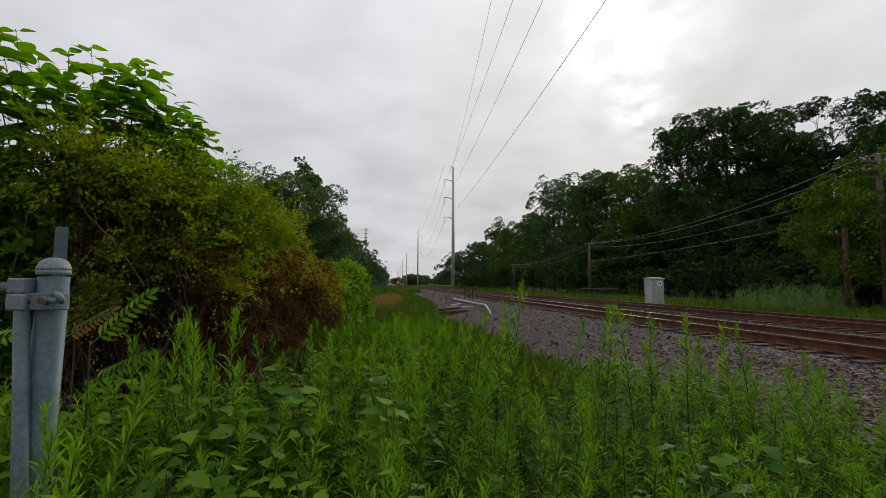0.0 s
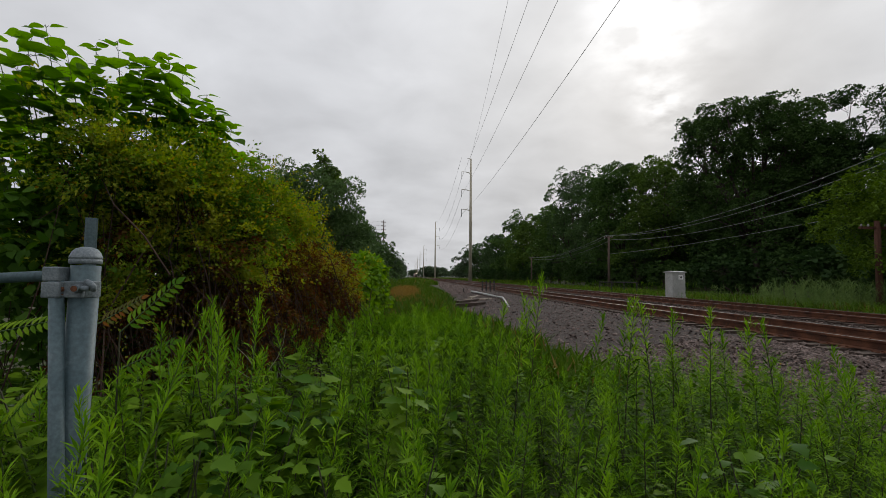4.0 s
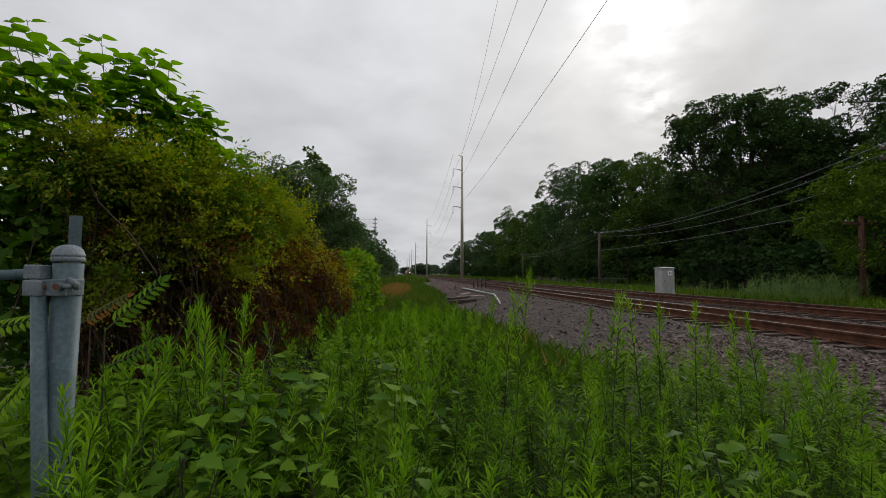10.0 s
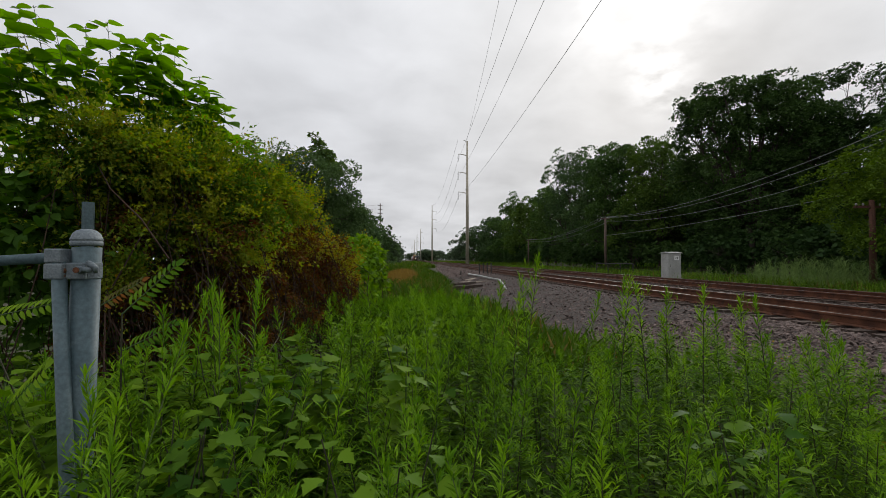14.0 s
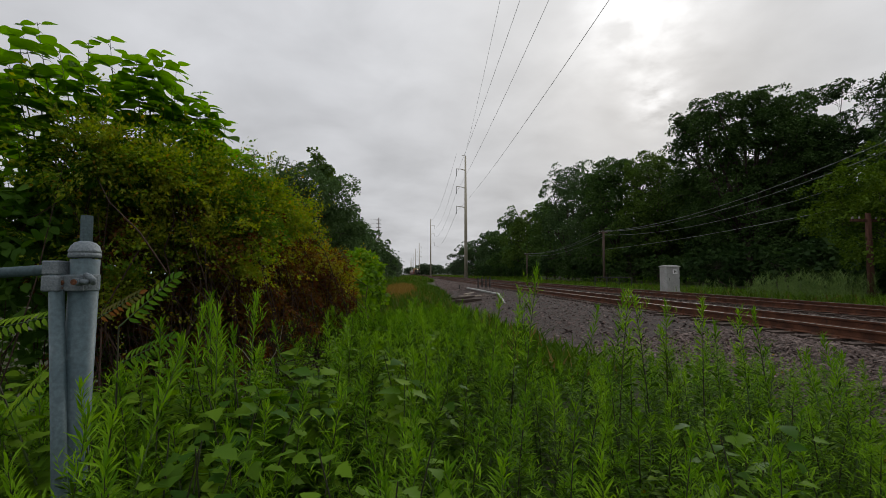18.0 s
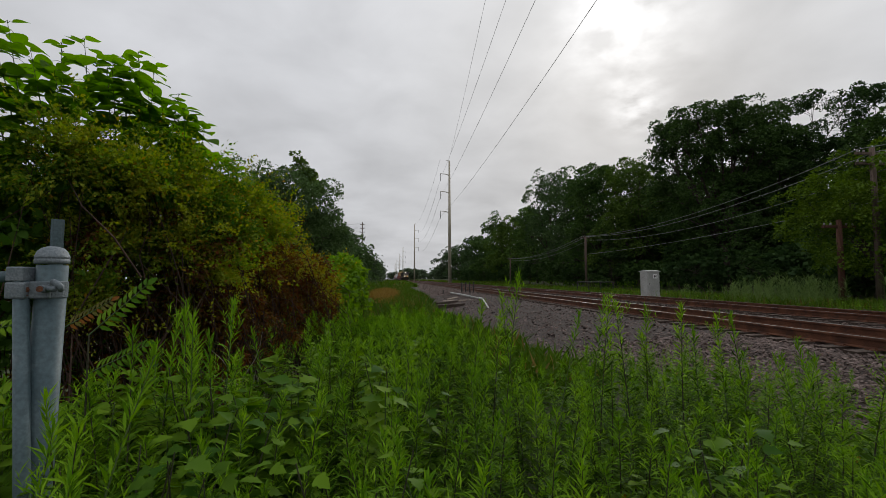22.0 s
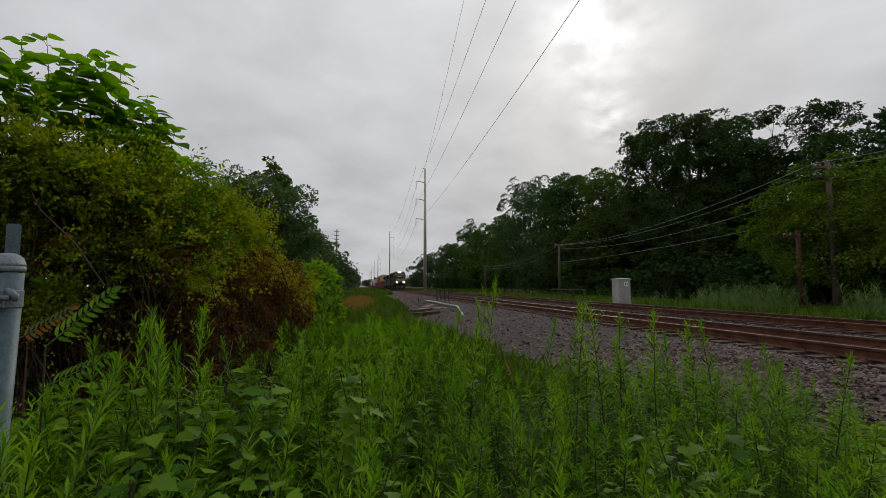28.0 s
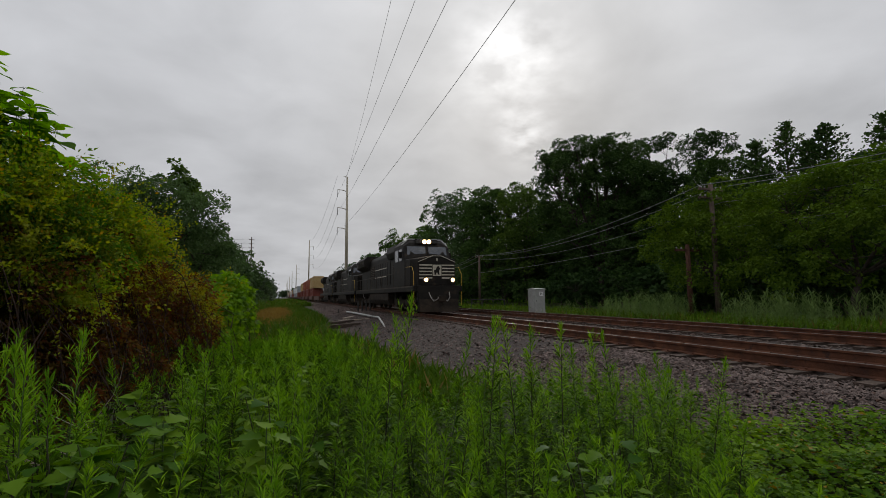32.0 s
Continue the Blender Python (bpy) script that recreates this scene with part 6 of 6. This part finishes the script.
def make_locomotive(lead=True):
    """Six-axle freight locomotive: origin under its front end, the body runs back along +y."""
    t = thing("locomotive", "black six-axle freight locomotive with white nose stripes" if lead else "black six-axle freight locomotive coupled behind", "locomotive", group="locomotives of the train")
    frame_ = part("underframe", Mesh().box(-1.5, 1.5, 0.25, 21.9, 1.28, 1.62).box(-1.0, 1.0, 6.6, 14.8, 0.5, 1.28), M_BLACK, t, bevel=0.03)
    part("fuel_tank", Mesh().prism([(-1.45, 0.75), (-1.2, 0.42), (1.2, 0.42), (1.45, 0.75), (1.45, 1.25), (-1.45, 1.25)], 7.2, 14.4, "y"), M_GRIME, frame_, bevel=0.05)
    part("pilot", Mesh().prism([(-1.2, 0.14), (1.2, 0.14), (1.3, 1.62), (-1.3, 1.62)], 0.12, 0.4, "y"), M_BLACK, frame_, bevel=0.04)
    part("plough", Mesh().add([(-1.2, 0.1, 0.85), (1.2, 0.1, 0.85), (-1.15, -0.05, 0.12), (1.15, -0.05, 0.12), (0, -0.25, 0.85), (0, -0.5, 0.12), (-1.2, 0.3, 0.12), (1.2, 0.3, 0.12)], [(0, 4, 5, 2), (4, 1, 3, 5), (0, 2, 6), (1, 7, 3)]), M_GRIME, frame_)
    part("coupler", Mesh().box(-0.14, 0.14, -0.55, 0.2, 0.72, 1.0).box(-0.2, 0.2, -0.62, -0.38, 0.68, 1.04), M_GRIME, frame_, bevel=0.04)
    for s in (-1, 1):
        part("air_hose", Mesh().tube([(s * 0.62, 0.1, 1.25), (s * 0.58, -0.15, 0.95), (s * 0.42, -0.2, 0.72), (s * 0.2, -0.25, 0.85), (s * 0.12, -0.3, 1.0)], 0.03, 6), M_CONC, frame_)
        for k in range(4):
            part("step", Mesh().box(s * 1.12, s * 1.5, 0.3, 0.6, 0.35 + 0.32 * k, 0.39 + 0.32 * k), M_BLACK, frame_)
        # ditch lights
        d = part("ditch_light", Mesh().tube([(s * 0.82, -0.02, 1.95), (s * 0.82, 0.18, 1.95)], 0.16, 16), M_BLACK, frame_)
        if lead:
            part("ditch_lens", Mesh().tube([(s * 0.82, -0.03, 1.95), (s * 0.82, -0.022, 1.95)], 0.085, 16), M_HEAD, d, "lit ditch light")
            part("reflector", Mesh().tube([(s * 0.82, -0.0215, 1.95), (s * 0.82, -0.018, 1.95)], 0.13, 16), M_GLARE, d, "warm glowing ring standing in for lamp glare")
    # broad safety nose, tapered in plan, its top falling away to both sides
    def ring(y, w, top):
        return [(-w, y, 1.62), (w, y, 1.62), (w, y, top - 0.2), (w * 0.22, y, top), (-w * 0.22, y, top), (-w, y, top - 0.2)]

    nm = Mesh().add(ring(0.45, 1.14, 3.4) + ring(1.3, 1.42, 3.44) + ring(2.35, 1.47, 3.48), [tuple(range(6)), tuple(range(12, 18))] + [(6 * r + i, 6 * r + (i + 1) % 6, 6 * r + 6 + (i + 1) % 6, 6 * r + 6 + i) for r in (0, 1) for i in range(6)])
    nose = part("nose", nm, M_BLACK, t, "black nose with white bands", bevel=0.05)
    if lead:
        for k in range(5):
            z = 2.04 + 0.19 * k
            for s in (-1, 1):
                part("stripe", Mesh().box(*sorted((s * 0.3, s * 1.09)), 0.43, 0.442, z, z + 0.075), M_STRIPE, nose)
                part("stripe", Mesh().add([(s * 1.115, 0.47, z), (s * 1.41, 1.3, z), (s * 1.41, 1.3, z + 0.09), (s * 1.115, 0.47, z + 0.09), (s * 1.09, 0.5, z), (s * 1.38, 1.32, z), (s * 1.38, 1.32, z + 0.09), (s * 1.09, 0.5, z + 0.09)], [(0, 1, 2, 3), (4, 7, 6, 5), (0, 4, 5, 1), (3, 2, 6, 7), (1, 5, 6, 2), (0, 3, 7, 4)]), M_STRIPE, nose)
        part("emblem", Mesh().box(-0.27, 0.27, 0.424, 0.438, 2.2, 2.86), M_STRIPE, nose, "white emblem panel with dark figure")
        part("emblem_mark", Mesh().prism([(-0.16, 2.26), (-0.08, 2.26), (-0.02, 2.43), (0.06, 2.27), (0.15, 2.27), (0.11, 2.49), (0.19, 2.61), (0.1, 2.79), (-0.02, 2.74), (-0.08, 2.57), (-0.19, 2.53)], 0.412, 0.42, "y"), M_BLACK, nose)
        part("number_mark", Mesh().box(-0.04, 0.04, 0.44, 0.452, 3.08, 3.12).box(-0.04, 0.04, 0.44, 0.452, 3.14, 3.26), M_STRIPE, nose)
        part("grab_iron", Mesh().tube([(-1.16, 0.42, 3.02), (-0.3, 0.44, 3.38), (0.3, 0.44, 3.38), (1.16, 0.42, 3.02)], 0.018, 6), M_STRIPE, nose, "pale handrail over the nose")
    # cab with sloping windscreen
    def cab_ring(y, z_eave, z_top, w=1.5):
        return [(-w, y, 1.62), (w, y, 1.62), (w, y, z_eave), (w * 0.72, y, z_top), (-w * 0.72, y, z_top), (-w, y, z_eave)]

    cm = Mesh().add(cab_ring(2.25, 3.2, 3.32) + cab_ring(2.62, 4.15, 4.4) + cab_ring(2.95, 4.28, 4.64) + cab_ring(5.2, 4.28, 4.66), [tuple(range(6)), tuple(range(18, 24))] + [(6 * r + i, 6 * r + (i + 1) % 6, 6 * r + 6 + (i + 1) % 6, 6 * r + 6 + i) for r in (0, 1, 2) for i in range(6)])
    cab = part("cab", cm, M_BLACK, t, bevel=0.03)
    part("roof_trim", Mesh().add([(-1.06, 2.97, 4.655), (1.06, 2.97, 4.655), (1.46, 2.97, 4.31), (-1.46, 2.97, 4.31), (-1.06, 5.1, 4.68), (1.06, 5.1, 4.68), (1.46, 5.1, 4.31), (-1.46, 5.1, 4.31)], [(0, 1, 5, 4), (1, 2, 6, 5), (0, 4, 7, 3)]), M_CABINET, cab, "pale grey cab roof")
    for s in (-1, 1):
        part("windscreen", Mesh().add([(s * 0.1, 2.36, 3.7), (s * 1.32, 2.36, 3.6), (s * 1.28, 2.53, 4.15), (s * 0.1, 2.53, 4.15), (s * 0.1, 2.44, 3.7), (s * 1.32, 2.44, 3.6), (s * 1.28, 2.61, 4.15), (s * 0.1, 2.61, 4.15)], [(0, 1, 2, 3), (4, 7, 6, 5), (0, 4, 5, 1), (1, 5, 6, 2), (2, 6, 7, 3), (3, 7, 4, 0)]), M_GLASS, cab, "dark cab window")
        part("window_post", Mesh().tube([(s * 0.05, 2.34, 3.6), (s * 0.05, 2.6, 4.2)], 0.03, 6), M_BLACK, cab)
        for y0, y1 in ((2.9, 3.6), (3.8, 4.6)):
            part("side_window", Mesh().box(*sorted((s * 1.515, s * 1.532)), y0, y1, 3.25, 4.0), M_GLASS, cab, "dark cab window")
        part("mirror", Mesh().box(*sorted((s * 1.55, s * 1.75)), 2.8, 2.86, 3.4, 3.8), M_BLACK, cab)
    part("roof_edge", Mesh().tube([(-1.52, 2.93, 4.27), (-1.1, 2.93, 4.645), (1.1, 2.93, 4.645), (1.52, 2.93, 4.27)], 0.045, 6), M_CABINET, cab, "pale grey edge of the cab roof")
    hb = part("headlight_box", Mesh().box(-0.75, 0.75, 2.5, 3.0, 4.3, 4.62), M_BLACK, cab, bevel=0.03)
    for s in (-1, 1):
        if lead:
            part("reflector", Mesh().tube([(s * 0.15, 2.46, 4.46), (s * 0.15, 2.5, 4.46)], 0.145, 16), M_GLARE, hb, "warm glowing ring standing in for lamp glare")
        part("headlight", Mesh().tube([(s * 0.15, 2.44, 4.46), (s * 0.15, 2.52, 4.46)], 0.1, 16), M_HEAD if lead else M_GLASS, hb, "lit headlight" if lead else "")
        part("number_board", Mesh().box(*sorted((s * 0.36, s * 0.72)), 2.485, 2.5, 4.38, 4.56), M_DARK, hb)
    # long hood
    hood = part("long_hood", Mesh().prism([(-0.92, 1.62), (0.92, 1.62), (0.92, 4.1), (0.72, 4.42), (-0.72, 4.42), (-0.92, 4.1)], 5.2, 18.4, "y"), M_BLACK, t, bevel=0.04)
    part("radiator_section", Mesh().prism([(-0.95, 1.62), (0.95, 1.62), (0.95, 3.4), (1.5, 3.75), (1.5, 4.4), (1.2, 4.68), (-1.2, 4.68), (-1.5, 4.4), (-1.5, 3.75), (-0.95, 3.4)], 17.0, 21.4, "y"), M_BLACK, hood, bevel=0.04)
    part("dynamic_brake_housing", Mesh().prism([(-1.2, 3.7), (1.2, 3.7), (1.35, 4.1), (1.2, 4.6), (-1.2, 4.6), (-1.35, 4.1)], 5.4, 8.4, "y"), M_BLACK, hood, bevel=0.05)
    part("exhaust_stack", Mesh().box(-0.4, 0.4, 12.2, 13.4, 4.4, 4.66), M_GRIME, hood, bevel=0.03)
    for k in range(9):
        y0 = 8.7 + 0.92 * k
        for s in (-1, 1):
            part("hood_door", Mesh().box(*sorted((s * 0.915, s * 0.945)), y0, y0 + 0.82, 1.9, 3.7), M_BLACK, hood, bevel=0.01)
    for s in (-1, 1):
        part("side_lettering", Mesh().box(*sorted((s * 0.95, s * 0.958)), 10.0, 14.6, 2.55, 2.62).box(*sorted((s * 0.95, s * 0.958)), 10.0, 14.6, 3.2, 3.27), M_STRIPE, hood)
        rl = Mesh().tube([(s * 1.46, 5.3, 2.55), (s * 1.46, 21.6, 2.55)], 0.022, 6)
        for k in range(9):
            rl.tube([(s * 1.46, 5.4 + 2.0 * k, 1.6), (s * 1.46, 5.4 + 2.0 * k, 2.55)], 0.02, 6)
        part("handrail", rl, M_LOUVRE, t)
        part("front_handrail", Mesh().tube([(s * 1.46, 0.3, 0.5), (s * 1.48, 0.28, 2.3), (s * 1.46, 0.7, 2.75), (s * 1.46, 2.2, 2.8)], 0.014, 6), M_YELLOW, t, "yellow front handrail")
    # louvred panels along the hood and radiator, light walkway edge
    for s in (-1, 1):
        for y0, y1, z0, z1, out in ((6.0, 7.9, 2.3, 3.3, 0.92), (14.7, 16.6, 2.5, 3.6, 0.945), (17.5, 20.9, 3.85, 4.3, 1.5)):
            part("louvre", Mesh().box(*sorted((s * out, s * (out + 0.02))), y0, y1, z0, z1), M_GRIME, hood)
            slats = Mesh()
            for k in range(7):
                z = z0 + (k + 0.3) * (z1 - z0) / 7
                slats.box(*sorted((s * (out + 0.02), s * (out + 0.05))), y0 + 0.05, y1 - 0.05, z, z + 0.3 * (z1 - z0) / 7)
            part("louvre_slats", slats, M_LOUVRE, hood)
        part("walkway_edge", Mesh().box(*sorted((s * 1.5, s * 1.515)), 0.5, 21.6, 1.54, 1.62), M_LOUVRE, frame_)
    wheels = truck_parts(t, 4.0, (-1.9, 0.1, 2.0), 0.53, 2.7) + truck_parts(t, 18.0, (-2.0, -0.1, 1.9), 0.53, 2.7)
    return t, wheels


def ribbed_box(x, y0, y1, z0, z1, step=0.55):
    """Corrugated container shell."""
    m = Mesh().box(-x, x, y0, y1, z0, z1)
    n = int((y1 - y0) / step)
    for k in range(n):
        y = y0 + (k + 0.35) * (y1 - y0) / n
        for s in (-1, 1):
            m.box(*sorted((s * x, s * (x + 0.03))), y, y + 0.5 * step, z0 + 0.15, z1 - 0.15)
    return m


def make_well_car(low, high, low_len=12.2, high_len=16.1):
    t = thing("well_car", "brown double-stack well car carrying containers", "freight car", group="freight cars of the train")
    well = Mesh().box(-1.45, -1.33, 2.6, 18.4, 0.35, 1.15).box(1.33, 1.45, 2.6, 18.4, 0.35, 1.15).box(-1.4, 1.4, 2.6, 18.4, 0.3, 0.4)
    for y0, y1 in ((0.2, 2.7), (18.3, 20.8)):
        well.box(-1.2, 1.2, y0, y1, 1.0, 1.25)
    body = part("well", well, M_WELL, t, bevel=0.02)
    part("side_sill", Mesh().box(-1.5, 1.5, 2.4, 2.6, 0.5, 1.2).box(-1.5, 1.5, 18.4, 18.6, 0.5, 1.2), M_WELL, body)
    mid = 10.5
    if low:
        c = part("lower_container", ribbed_box(1.22, mid - low_len / 2, mid + low_len / 2, 0.42, 3.2), low, t, "corrugated steel shipping container")
        part("end_doors", Mesh().box(-1.15, -0.02, mid - low_len / 2 - 0.02, mid - low_len / 2, 0.6, 3.1).box(0.02, 1.15, mid - low_len / 2 - 0.02, mid - low_len / 2, 0.6, 3.1), low, c)
    if high:
        c = part("upper_container", ribbed_box(1.22, mid - high_len / 2, mid + high_len / 2, 3.24, 6.1), high, t, "corrugated steel shipping container")
        part("end_doors", Mesh().box(-1.15, -0.02, mid - high_len / 2 - 0.02, mid - high_len / 2, 3.4, 6.0).box(0.02, 1.15, mid - high_len / 2 - 0.02, mid - high_len / 2, 3.4, 6.0), high, c)
    truck_parts(t, 1.2, (-0.88, 0.88), 0.46, 1.2)
    truck_parts(t, 19.8, (-0.88, 0.88), 0.46, 1.2)
    return t


SPEED = 22.0
FRONT = 25.3
CLIP = 32.0
vehicles = []
loco, lead_wheels = make_locomotive(True)
vehicles.append((loco, 0.0))
second, _ = make_locomotive(False)
vehicles.append((second, 22.6))
vehicles.append((copy_thing(second, pose(0, 0, 0)), 45.2))
CARS = [(M_MAROON, M_TAN), (M_MAROON, M_ORANGE), (M_GREYC, None), (M_GREYC, M_WHITEC), (M_MAROON, M_GREYC), (None, None)]
kinds = [make_well_car(*c) for c in CARS]
offset = 68.0
order = [5, 0, 1, 1, 0, 5, 4, 2, 5, 3, 4, 0, 1, 5, 3, 2, 0, 4, 1, 3, 2, 0]
used = set()
for k in order:
    car = kinds[k] if k not in used else copy_thing(kinds[k], pose(0, 0, 0))
    used.add(k)
    vehicles.append((car, offset))
    offset += 21.2


def motions():
    """The train comes up the near track at a steady speed."""
    for ob, back in vehicles:
        walk(ob, [(t, pose(TRACKS[0], FRONT + back + SPEED * (CLIP - t), 0)) for t in (0, 4, 8, 12, 16, 20, 24, 28, 32)])
    # the leading locomotive's wheels roll
    for ob in lead_wheels:
        spot = ob.matrix_basis.translation.copy()
        walk(ob, [(i / FPS, pose(*spot) @ pose(0, 0, 0, math.degrees(SPEED / 0.53) * i / FPS % 360)) for i in range(int(CLIP * FPS) + 1)])


motions()
